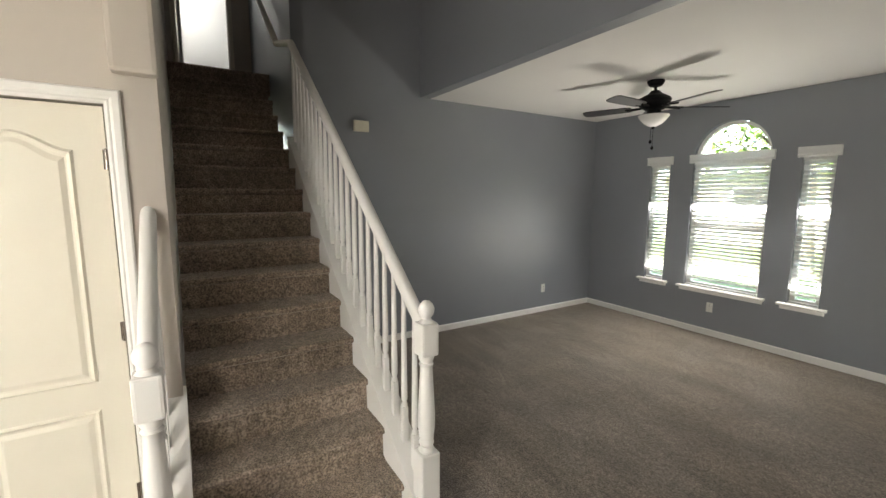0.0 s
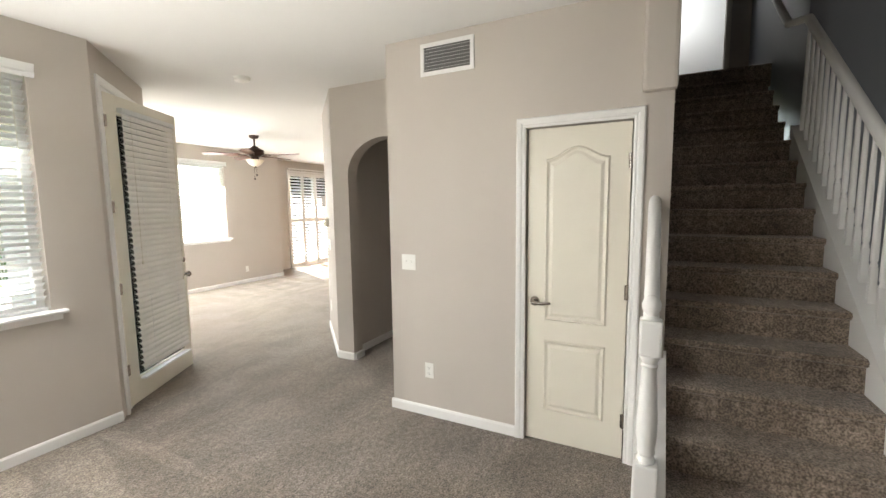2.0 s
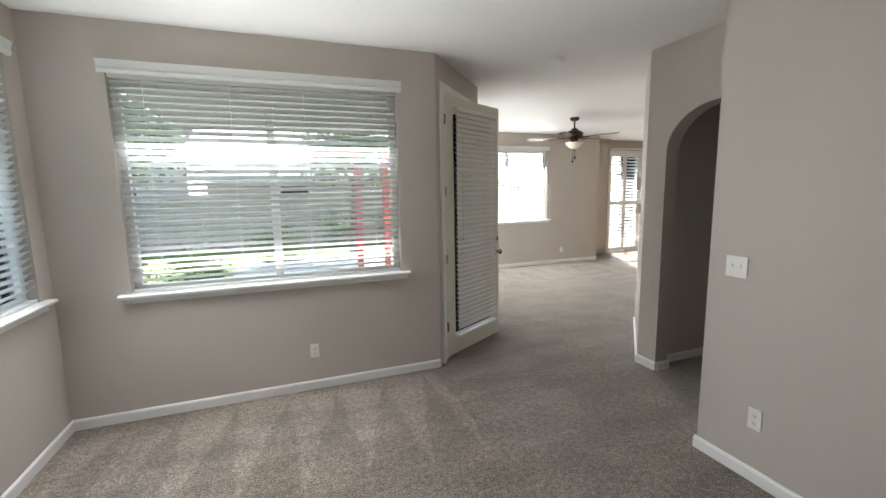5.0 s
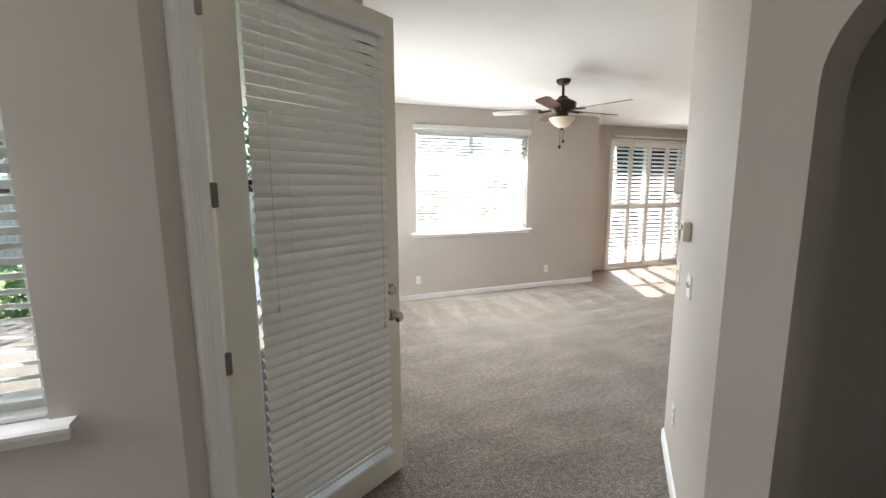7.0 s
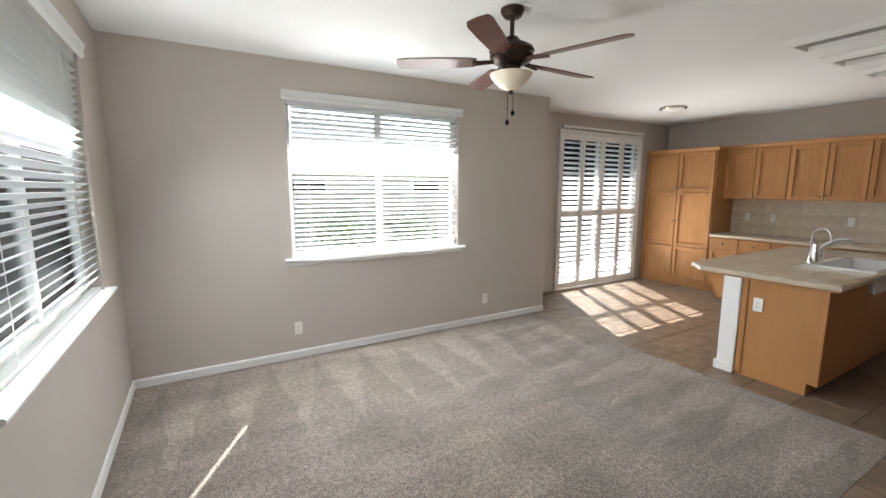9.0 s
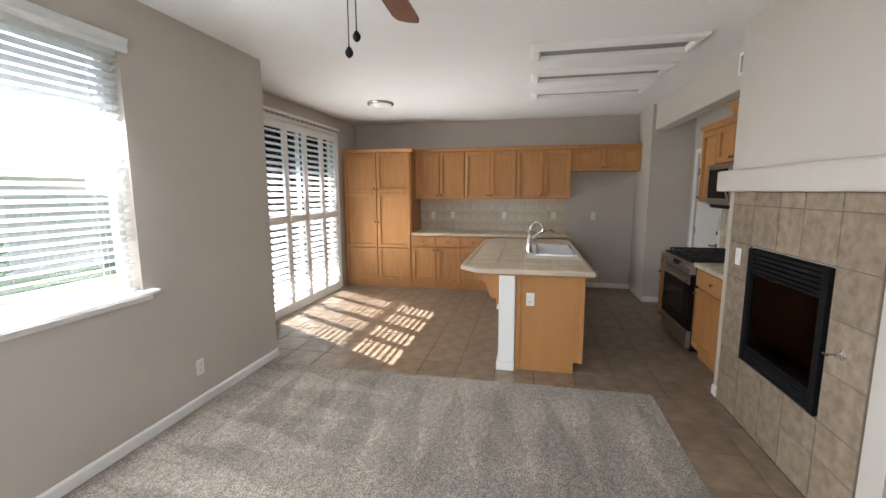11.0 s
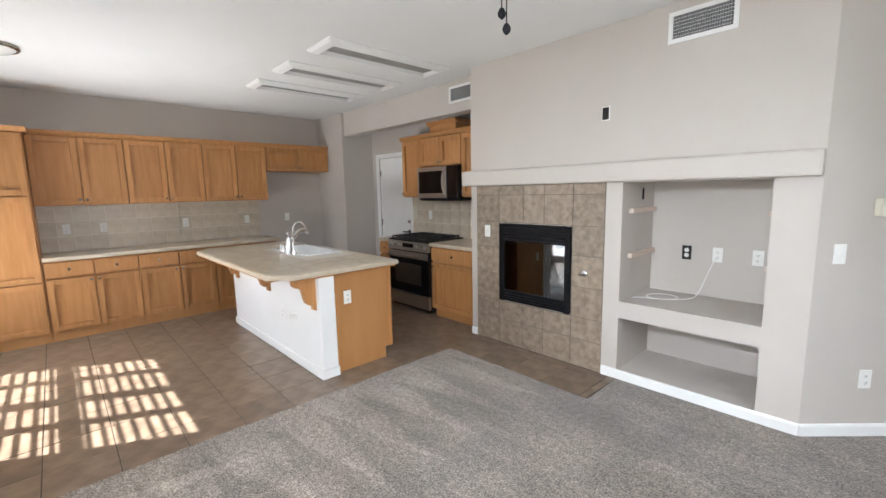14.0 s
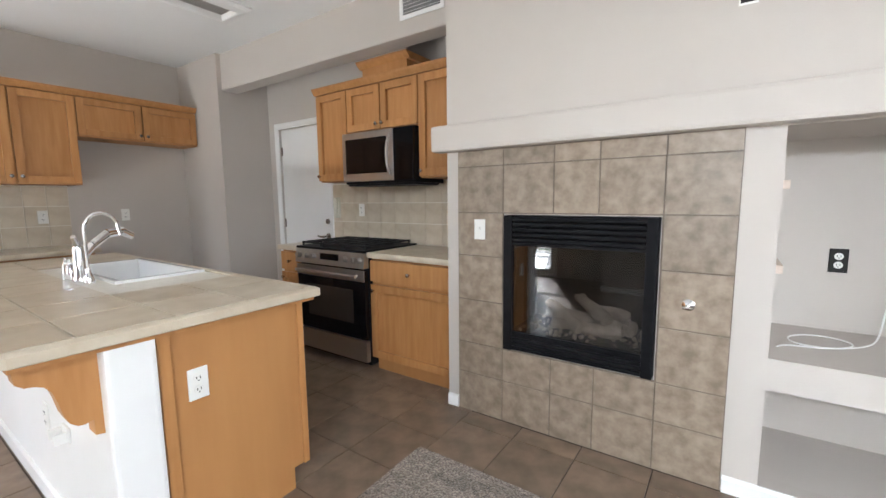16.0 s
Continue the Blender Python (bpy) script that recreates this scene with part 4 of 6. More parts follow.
fan(4.07, 6.08, "dark bronze ceiling fan with cherry blades and an amber bowl", BRONZE, CHERRY, FROST, 2, 0.195, 1.11)
fan(2.01, -3.69, "black ceiling fan with a white glass bowl", BLACK, DBLADE, WFROST, 20, 0.12)


# ---- small wall things ----
def plate(name, m, label, kindof, gangs=1):
    """A wall plate with sockets or switches at local (0, 0), face towards +v."""
    th = thing(name, label, kindof, m)
    w = 0.035 + 0.023 * (gangs - 1)
    bm = bmesh.new()
    bx(bm, -w, w, 0.0, 0.006, -0.058, 0.058, 0.003)
    part("cover_plate", bm, PLASTIC, th)
    for g in range(gangs):
        u = (g - (gangs - 1) / 2) * 0.046
        if kindof == "outlet":
            for s in (-1, 1):
                bm = bmesh.new()
                lathe(bm, [(0.017, 0.0), (0.017, 0.003), (0.0, 0.0032)], 16, Matrix.Translation((u, 0.005, s * 0.021)) @ Euler((radians(-90), 0, 0)).to_matrix().to_4x4())
                so = part("socket", bm, PLASTIC, th, smooth=True)
                bm = bmesh.new()
                bx(bm, u - 0.0075, u - 0.005, 0.008, 0.009, s * 0.021 - 0.003, s * 0.021 + 0.006)
                bx(bm, u + 0.005, u + 0.0075, 0.008, 0.009, s * 0.021 - 0.003, s * 0.021 + 0.006)
                bx(bm, u - 0.002, u + 0.002, 0.008, 0.009, s * 0.021 - 0.011, s * 0.021 - 0.007)
                part("slots", bm, BLACK, so)
        else:
            bm = bmesh.new()
            bx(bm, u - 0.006, u + 0.006, 0.005, 0.016, -0.004, 0.014, 0.002)
            part("toggle", bm, PLASTIC, th)
    return th


OUT = "white duplex wall outlet"
mc = B(1.91, 2.05, -90)
plate("light_switch", mc @ pose(0.16, 0, 1.16), "white double light switch plate", "switch", 2)
plate("wall_outlet", mc @ pose(0.32, 0, 0.352), OUT, "outlet")
plate("wall_outlet", A(0.86, YD, 180) @ pose(1.09, 0, 0.325), OUT, "outlet")
plate("wall_outlet", A(XC, YF, 180) @ pose(XC - 5.18, 0, 0.29), OUT, "outlet")
plate("wall_outlet", A(XC, YF, 180) @ pose(XC - 3.0, 0, 0.29), OUT, "outlet")
plate("wall_outlet", B(XG, YS, 180) @ pose(XG - 2.04, 0, 0.34), OUT, "outlet")
plate("wall_outlet", B(XG, -0.8, -90) @ pose(3.35, 0, 0.34), OUT, "outlet")
md = B(3.43, YC, DA + 180)
plate("light_switch", md @ pose(0.13, 0, 1.12), "white single light switch plate", "switch")
sw = plate("light_switch", md @ pose(0.53, 0, 1.13), "white double switch plate with a slider", "switch", 2)
plate("wall_outlet", md @ pose(0.36, 0, 0.36), OUT, "outlet")
th = thing("thermostat", "ivory wall thermostat with a small display", "thermostat", md @ pose(0.37, 0, 1.385))
bm = bmesh.new()
bx(bm, -0.075, 0.075, 0, 0.038, -0.05, 0.05, 0.008)
part("case", bm, IVORY, th)
bm = bmesh.new()
bx(bm, -0.075, 0.0, 0.038, 0.05, -0.05, 0.01, 0.005)
part("door_flap", bm, IVORY, th)
bm = bmesh.new()
bx(bm, 0.012, 0.055, 0.038, 0.0395, 0.008, 0.034)
part("display", bm, GBLACK, th, "dark display")
mch = B(6.13, YC, 180)
plate("light_switch", mch @ pose(6.13 - 5.90, 0.012, 1.12), "white switch plate on the fireplace tile", "switch")


def vent(m, w, h, label):
    th = thing("air_vent", label, "vent", m)
    for b4 in ((-w / 2, w / 2, h / 2 - 0.028, h / 2), (-w / 2, w / 2, -h / 2, -h / 2 + 0.028), (-w / 2, -w / 2 + 0.028, -h / 2 + 0.028, h / 2 - 0.028), (w / 2 - 0.028, w / 2, -h / 2 + 0.028, h / 2 - 0.028)):
        bm = bmesh.new()
        bx(bm, b4[0], b4[1], 0, 0.008, b4[2], b4[3], 0.002)
        part("frame", bm, TRIM, th)
    # dark sheet in place of the shaded duct; no hole lies behind it
    bm = bmesh.new()
    bx(bm, -w / 2 + 0.02, w / 2 - 0.02, 0.0005, 0.002, -h / 2 + 0.02, h / 2 - 0.02)
    part("backing", bm, VENT_SHADE, th)
    sl = bmesh.new()
    bx(sl, -0.001, 0.001, -0.004, 0.004, -h / 2 + 0.028, h / 2 - 0.028)
    me = done("vane", sl, mat("vent_vane", (0.3, 0.3, 0.3), 0.5))
    n = int((w - 0.056) / 0.014)
    for k in range(n):
        piece("vane", me, th, pose(-w / 2 + 0.035 + 0.014 * k, 0.005, 0, 0, 0, 30))
    sl = bmesh.new()
    bx(sl, -w / 2 + 0.028, w / 2 - 0.028, -0.001, 0.001, -0.001, 0.001)
    me = done("cross_vane", sl, TRIM)
    for k in range(int((h - 0.056) / 0.022)):
        piece("cross_vane", me, th, pose(0, 0.0085, -h / 2 + 0.04 + 0.022 * k))


vent(mc @ pose(0.49, 0, 2.57), 0.40, 0.215, "white ceiling-height return air vent")
vent(mch @ pose(6.13 - 4.09, 0, 2.575), 0.40, 0.20, "white air vent high on the chimney wall")
vent(B(XK, 3.86, 180) @ pose(XK - 6.45, 0.0, 2.575), 0.36, 0.18, "white air vent on the soffit")
bm = bmesh.new()
lathe(bm, [(0.0, -0.042), (0.04, -0.04), (0.062, -0.03), (0.07, -0.012), (0.072, 0.0)], 24)
solo("smoke_detector", bm, PLASTIC, "round white smoke detector on the ceiling", "smoke detector", smooth=True, m=pose(1.93, 3.6, H))
th = thing("dome_light", "flush dome light with a nickel rim on the kitchen ceiling", "ceiling light", pose(8.05, 7.45, H))
bm = bmesh.new()
lathe(bm, [(0.17, 0.0), (0.175, -0.02), (0.165, -0.03), (0.15, -0.03)], 32)
part("rim", bm, NICKEL, th, smooth=True)
bm = bmesh.new()
lathe(bm, [(0.0, -0.075), (0.06, -0.07), (0.12, -0.05), (0.155, -0.025)], 32)
part("glass_dome", bm, WFROST, th, smooth=True)
for x0, x1 in ((6.235, 6.63), (7.0, 7.39), (7.77, 8.14)):
    th = thing("ceiling_light_panel", "white framed recessed fluorescent panel, switched off", "ceiling light", pose((x0 + x1) / 2, 4.87, H), group="kitchen ceiling panels")
    w, l, f = (x1 - x0) / 2, 0.65, 0.075
    for nm, long_, sg in (("frame_side", True, -1), ("frame_side", True, 1), ("frame_end", False, -1), ("frame_end", False, 1)):
        bm = bmesh.new()
        # outer edge low on the ceiling, inner edge standing proud, then a reveal back up to the diffuser
        rings = []
        for inset, z in ((0.0, 0.0), (0.0, -0.012), (0.02, -0.03), (f - 0.008, -0.045), (f, -0.040), (f + 0.012, -0.002)):
            a, b = w - inset, l - inset
            rings.append([bm.verts.new(c) for c in (((sg * a, -b, z), (sg * a, b, z)) if long_ else ((-a, sg * b, z), (a, sg * b, z)))])
        for p, q in zip(rings, rings[1:]):
            bm.faces.new((p[0], p[1], q[1], q[0]))
        part(nm, bm, TRIM, th)
    bm = bmesh.new()
    bx(bm, -w + f, w - f, -l + f, l - f, -0.006, -0.002)
    df = part("diffuser", bm, LENS, th, "grey ribbed diffuser")
    bm = bmesh.new()
    for k in range(1, 9):
        u = -w + f + (w - f) * 2 * k / 9
        bx(bm, u - 0.002, u + 0.002, -l + f + 0.01, l - f - 0.01, -0.011, -0.006)
    part("diffuser_ribs", bm, LENS, df)
# chandelier ring over the dining floor
th = thing("chandelier", "black metal ring pendant over the dining floor", "chandelier", pose(-0.42, 1.42, 0))
CR, CZ0, CZ1 = 0.145, 2.27, 2.55
for zz in (CZ0, CZ1):
    bm = bmesh.new()
    for k in range(40):
        a0, a1 = 2 * math.pi * k / 40, 2 * math.pi * (k + 1) / 40
        cyl(bm, (CR * math.cos(a0), CR * math.sin(a0), zz), (CR * math.cos(a1), CR * math.sin(a1), zz), 0.008, seg=8)
    part("ring", bm, BLACK, th, smooth=True)
for k in range(6):
    a0 = math.pi * k / 3
    bm = bmesh.new()
    cyl(bm, (CR * math.cos(a0), CR * math.sin(a0), CZ0), (CR * math.cos(a0), CR * math.sin(a0), CZ1), 0.006, seg=8)
    part("upright", bm, BLACK, th)
bm = bmesh.new()
cyl(bm, (-CR, 0, CZ1), (CR, 0, CZ1), 0.008, seg=8)
cyl(bm, (0, 0, CZ1), (0, 0, H), 0.009, seg=8)
lathe(bm, [(0.06, H - 0.02), (0.06, H)], 20)
part("stem", bm, BLACK, th, smooth=True)


th = thing("nook_ceiling_light", "small dark bronze ceiling light in the arched nook", "ceiling light", pose(3.3, 2.3, H))
bm = bmesh.new()
lathe(bm, [(0.07, 0.0), (0.072, -0.015), (0.05, -0.03), (0.03, -0.05), (0.028, -0.07)], 24)
part("canopy", bm, BRONZE, th, smooth=True)
bm = bmesh.new()
lathe(bm, [(0.0, -0.17), (0.05, -0.165), (0.085, -0.13), (0.095, -0.085), (0.06, -0.068), (0.028, -0.066)], 24)
part("glass_shade", bm, FROST, th, "amber frosted glass shade", True)


# ---- fireplace ----
th = thing("mantel", "thick white plaster mantel shelf with rounded edges", "mantel", kind="structure")
bm = bmesh.new()
bx(bm, 3.43, 6.20, YC - 0.02, YC + 0.075, 1.566, 1.715, 0.018)
part("shelf", bm, WALL, th)
tiles = thing("fireplace_surround", "brown ceramic tile surround of the fireplace", "fireplace", kind="structure")
TW = (6.05 - 4.69)
cols = [(4.69, 4.965), (4.965, 5.245), (5.245, 5.47), (5.47, 5.755), (5.755, 6.05)]
rows_ = [(0.0, 0.245), (0.245, 0.435), (0.435, 0.70), (0.70, 0.965), (0.965, 1.215), (1.215, 1.475), (1.475, 1.566)]
for a, b in cols:
    for c, d in rows_:
        if 4.96 < a < 5.75 and b < 5.76 and 0.43 < c < 1.2:
            continue
        bm = bmesh.new()
        bx(bm, a + 0.003, b - 0.003, YC, YC + 0.011, c + 0.003, d - 0.003, 0.0015)
        part("tile", bm, FTILE, tiles)
bm = bmesh.new()
for q in ((4.69, 6.05, 0, 0.44), (4.69, 6.05, 1.21, 1.566), (4.69, 4.97, 0.44, 1.21), (5.752, 6.05, 0.44, 1.21)):
    bx(bm, q[0], q[1], YC, YC + 0.007, q[2], q[3])
part("grout", bm, FGROUT, tiles)
fp = thing("gas_fireplace", "black gas fireplace insert with glass front and ceramic logs", "fireplace", kind="")
FX0, FX1, FZ0, FZ1 = 4.98, 5.745, 0.445, 1.20
bm = bmesh.new()
for b4 in ((FX0, FX0 + 0.05, FZ0, FZ1), (FX1 - 0.05, FX1, FZ0, FZ1)):
    bx(bm, b4[0], b4[1], YC - 0.01, YC + 0.025, b4[2], b4[3], 0.003)
bx(bm, FX0 + 0.05, FX1 - 0.05, YC - 0.01, YC + 0.018, FZ1 - 0.16, FZ1 - 0.145)
bx(bm, FX0 + 0.05, FX1 - 0.05, YC - 0.01, YC + 0.018, FZ0 + 0.095, FZ0 + 0.11)
part("face_frame", bm, BLACK, fp)
for zz in [FZ1 - 0.14 + 0.028 * k for k in range(5)] + [FZ0 + 0.004 + 0.025 * k for k in range(4)]:
    bm = bmesh.new()
    bx(bm, FX0 + 0.05, FX1 - 0.05, YC - 0.01, YC + 0.022, zz, zz + 0.02, 0.004)
    part("louvre", bm, BLACK, fp)
bm = bmesh.new()
bx(bm, FX0 + 0.02, FX1 - 0.02, YC - 0.45, YC - 0.43, FZ0, FZ1)
bx(bm, FX0, FX0 + 0.02, YC - 0.45, YC - 0.1, FZ0, FZ1)
bx(bm, FX1 - 0.02, FX1, YC - 0.45, YC - 0.1, FZ0, FZ1)
bx(bm, FX0, FX1, YC - 0.45, YC - 0.02, FZ0, FZ0 + 0.1)
bx(bm, FX0, FX1, YC - 0.45, YC - 0.02, FZ1 - 0.14, FZ1)
part("firebox", bm, BLACK, fp)
bm = bmesh.new()
bx(bm, FX0 + 0.05, FX1 - 0.05, YC + 0.004, YC + 0.008, FZ0 + 0.11, FZ1 - 0.16)
p = part("glass_front", bm, FGLASS, fp, "dark reflective glass front")
p.visible_shadow = False
for k, (a, b, r0) in enumerate((((5.10, -0.24, 0.60), (5.60, -0.28, 0.62), 0.045), ((5.15, -0.16, 0.585), (5.50, -0.13, 0.60), 0.038), ((5.22, -0.12, 0.66), (5.42, -0.3, 0.72), 0.035), ((5.35, -0.10, 0.60), (5.58, -0.26, 0.68), 0.036), ((5.12, -0.2, 0.66), (5.35, -0.22, 0.69), 0.032))):
    bm = bmesh.new()
    cyl(bm, (a[0], YC + a[1], a[2]), (b[0], YC + b[1], b[2]), r0, r0 * 0.8, 12)
    bmesh.ops.subdivide_edges(bm, edges=bm.edges[:], cuts=3, use_grid_fill=True)
    for v in bm.verts:
        v.co += noise.noise_vector(v.co * 14) * 0.02
    part("ceramic_log", bm, LOG, fp, smooth=True)
bm = bmesh.new()
for k in range(140):
    s = random.uniform(0.006, 0.014)
    bmesh.ops.create_icosphere(bm, subdivisions=1, radius=s, matrix=Matrix.Translation((random.uniform(FX0 + 0.07, FX1 - 0.07), YC - random.uniform(0.04, 0.38), FZ0 + 0.105 + s * 0.5)))
p = part("ember_gravel", bm, LOG, fp)
tagged(p, kind="stuff")
th = thing("gas_key_valve", "chrome gas key valve on the tile", "valve", mch @ pose(6.13 - 4.85, 0.011, 0.82))
bm = bmesh.new()
m90 = Euler((radians(-90), 0, 0)).to_matrix().to_4x4()
lathe(bm, [(0.026, 0), (0.026, 0.004), (0.016, 0.01), (0.010, 0.012), (0.010, 0.03), (0.0, 0.031)], 20, m90)
part("escutcheon", bm, CHROME, th, smooth=True)
bm = bmesh.new()
cyl(bm, (0, 0.02, 0), (0, 0.07, 0), 0.004, seg=8)
cyl(bm, (-0.018, 0.07, 0), (0.018, 0.07, 0), 0.005, seg=8)
part("key", bm, NICKEL, th, smooth=True)

# niche shelf cleats, outlets, cable
for z, u in ((1.34, NX1), (0.985, NX1), (1.34, NX0), (0.985, NX0)):
    bm = bmesh.new()
    s = -1 if u == NX1 else 1
    bx(bm, u, u + s * 0.034, YC - 0.6, YC - 0.13, z - 0.018, z + 0.018, 0.003)
    solo("shelf_cleat", bm, PINE, "bare pine shelf cleat screwed to the niche side", "shelf cleat", group="niche cleats")
mn = B(6.13, YC - 0.62, 180)
for u, k in ((4.28, 0), (4.06, 1), (3.80, 2)):
    th = plate("niche_outlet", mn @ pose(6.13 - u, 0, 0.98), "outlet in the back of the media niche" + (" without a cover" if k == 0 else ""), "outlet")
    # the plate is coloured dark for the shade in the uncovered box
    if k == 0:
        for c in th.children:
            if c.name.startswith("cover_plate"):
                c.data.materials[0] = HOLE_SHADE
# thin dark plate for the shaded cut-out; the niche side stays whole
bm = bmesh.new()
bx(bm, -0.014, 0.014, 0.0, 0.004, -0.045, 0.045)
solo("cable_hole", bm, HOLE_SHADE, "cable cut-out in the niche side, its shade a dark plate", "cut-out", m=pose(NX1 - 0.002, YC - 0.38, 1.47, 0, 0, 90))
th = thing("wall_box_opening", "open electrical box in the chimney wall, its shaded hollow a dark plate", "electrical box", mch @ pose(6.13 - 4.71, 0.0, 2.09))
# the box's shaded hollow is a dark plate on the uncut wall
bm = bmesh.new()
bx(bm, -0.028, 0.022, 0.0, 0.004, -0.048, 0.042)
part("opening", bm, HOLE_SHADE, th)
bm = bmesh.new()
for b4 in ((-0.034, -0.028, -0.056, 0.05), (0.022, 0.03, -0.056, 0.05), (-0.028, 0.022, 0.042, 0.05), (-0.028, 0.022, -0.056, -0.048)):
    bx(bm, b4[0], b4[1], 0, 0.003, b4[2], b4[3])
part("rough_edge", bm, PLASTIC, th)
cu = bpy.data.curves.new("coax_cable", "CURVE")
cu.dimensions, cu.bevel_depth, cu.bevel_resolution = "3D", 0.0035, 3
sp = cu.splines.new("NURBS")
pts = [(4.06, YC - 0.6, 0.97), (4.10, YC - 0.57, 0.86), (4.13, YC - 0.52, 0.72), (4.15, YC - 0.45, 0.643), (4.22, YC - 0.34, 0.642), (4.34, YC - 0.24, 0.642), (4.47, YC - 0.26, 0.642), (4.48, YC - 0.38, 0.642), (4.36, YC - 0.46, 0.645), (4.24, YC - 0.40, 0.646), (4.25, YC - 0.30, 0.646), (4.38, YC - 0.21, 0.645), (4.50, YC - 0.23, 0.642), (4.52, YC - 0.17, 0.642)]
sp.points.add(len(pts) - 1)
for q, c in zip(sp.points, pts):
    q.co = (*c, 1)
sp.use_endpoint_u = True
cu.materials.append(CABLE)
tagged(new("coax_cable", cu), "white coaxial cable coiled on the niche shelf", "cable")


# ---- kitchen ----
def shaker(parent, u0, u1, z0, z1, knob=None, v=0.0, name="door"):
    """A framed door or drawer front, with its knob."""
    bm = bmesh.new()
    g = 0.006
    a0, a1, b0, b1, s = u0 + g, u1 - g, z0 + g, z1 - g, 0.055
    if z1 - z0 < 0.2:
        bx(bm, a0, a1, v, v + 0.029, b0, b1, 0.004)
    else:
        bx(bm, a0 + s - 0.01, a1 - s + 0.01, v + 0.001, v + 0.006, b0 + s - 0.01, b1 - s + 0.01)
    d = part(name, bm, OAK, parent)
    if z1 - z0 >= 0.2:
        for nm, b4 in (("stile", (a0, a0 + s, b0, b1)), ("stile", (a1 - s, a1, b0, b1)), ("rail", (a0 + s, a1 - s, b0, b0 + s)), ("rail", (a0 + s, a1 - s, b1 - s, b1))):
            bm = bmesh.new()
            bx(bm, b4[0], b4[1], v, v + 0.03, b4[2], b4[3], 0.003)
            part(nm, bm, OAK, d)
    if knob:
        bm = bmesh.new()
        lathe(bm, [(0.006, 0.0), (0.006, 0.012), (0.014, 0.02), (0.014, 0.026), (0.0, 0.03)], 14, Matrix.Translation((knob[0], v + 0.029, knob[1])) @ m90)
        part("knob", bm, NICKEL, d, "round nickel knob", True)
    return d


mk = B(XK, 8.53, -90)          # u runs south along the back wall
U = lambda y: 8.53 - y
# pantry
PY0, PY1 = 8.53, 7.375
th = thing("pantry_cabinet", "tall honey oak pantry cabinet with six doors", "cabinet", mk)
pu0, pu1 = U(PY0), U(PY1)
bm = bmesh.new()
bx(bm, pu0, pu1, 0.0, 0.58, 0.10, 2.20)
part("body", bm, OAKP, th)
bm = bmesh.new()
bx(bm, pu0, pu1, 0.0, 0.575, 0.0, 0.10)
part("toe_board", bm, OAKP, th)
bm = bmesh.new()
prism(bm, [(0.575, 2.20), (0.605, 2.20), (0.625, 2.235), (0.63, 2.25), (0.575, 2.25)], pu0, pu1 + 0.03, Matrix(((0, 1, 0, 0), (1, 0, 0, 0), (0, 0, 1, 0), (0, 0, 0, 1))))
bx(bm, pu1, pu1 + 0.03, 0.33, 0.576, 2.2, 2.25)
part("crown", bm, OAK, th)
pm = (pu0 + pu1) / 2
for z0, z1, kz in ((0.11, 0.66, 0.61), (0.66, 1.56, 1.08), (1.56, 2.19, 1.62)):
    shaker(th, pu0 + 0.01, pm, z0, z1, (pm - 0.03, kz) if z0 > 0.2 else None, 0.58)
    shaker(th, pm, pu1 - 0.01, z0, z1, (pm + 0.03, kz) if z0 > 0.2 else None, 0.58)
# base cabinets and counter
be = U(4.93)
n = 3
bw = (be - pu1) / n
for k in range(n):
    a, b = pu1 + bw * k, pu1 + bw * (k + 1)
    th = thing("base_cabinet", "honey oak base cabinet with two drawers and two doors", "cabinet", mk, group="kitchen base cabinets")
    bm = bmesh.new()
    bx(bm, a + 0.001, b - 0.001, 0, 0.57, 0.10, 0.87)
    part("body", bm, OAKP, th)
    bm = bmesh.new()
    bx(bm, a + 0.001, b - 0.001, 0, 0.565, 0.0, 0.10)
    part("toe_board", bm, OAKP, th)
    c = (a + b) / 2
    for p0, p1, kk in ((a, c, c - 0.035), (c, b, c + 0.035)):
        shaker(th, p0, p1, 0.11, 0.68, (kk, 0.64), 0.57)
        shaker(th, p0, p1, 0.69, 0.86, ((p0 + p1) / 2, 0.775), 0.57, "drawer")


def counter_tiles(parent, m2, u0, u1, v0, v1, z, tw, mname="counter_tile", edge=True):
    nu, nv = max(1, round((u1 - u0) / tw)), max(1, round((v1 - v0) / tw))
    du, dv = (u1 - u0) / nu, (v1 - v0) / nv
    bm = bmesh.new()
    bx(bm, -du / 2 + 0.0025, du / 2 - 0.0025, -dv / 2 + 0.0025, dv / 2 - 0.0025, 0, 0.008, 0.0012)
    me = done(mname, bm, CTILE)
    for i in range(nu):
        for j in range(nv):
            piece(mname, me, parent, pose(u0 + du * (i + .5), v0 + dv * (j + .5), z))


ct = thing("kitchen_worktop", "cream tiled worktop on the oak base cabinets", "worktop", mk)
bm = bmesh.new()
bx(bm, pu1 + 0.001, be + 0.02, 0.0, 0.60, 0.87, 0.904)
part("substrate", bm, CGROUT, ct)
bm = bmesh.new()
bx(bm, pu1 + 0.001, be + 0.03, 0.60, 0.635, 0.872, 0.914, 0.01)
part("nosing", bm, CTILE, ct, smooth=True)
counter_tiles(ct, mk, pu1, be + 0.02, 0.02, 0.60, 0.904, 0.29)
bs = thing("backsplash", "cream square tile backsplash on the kitchen wall", "backsplash", mk, "structure")
bm = bmesh.new()
bx(bm, pu1, be, 0.001, 0.006, 0.91, 1.45)
part("grout", bm, CGROUT, bs)
nb = 16
bm = bmesh.new()
tw = (be - pu1) / nb
bx(bm, -tw / 2 + 0.002, tw / 2 - 0.002, 0, 0.009, -0.086, 0.086, 0.001)
me = done("wall_tile", bm, CTILE)
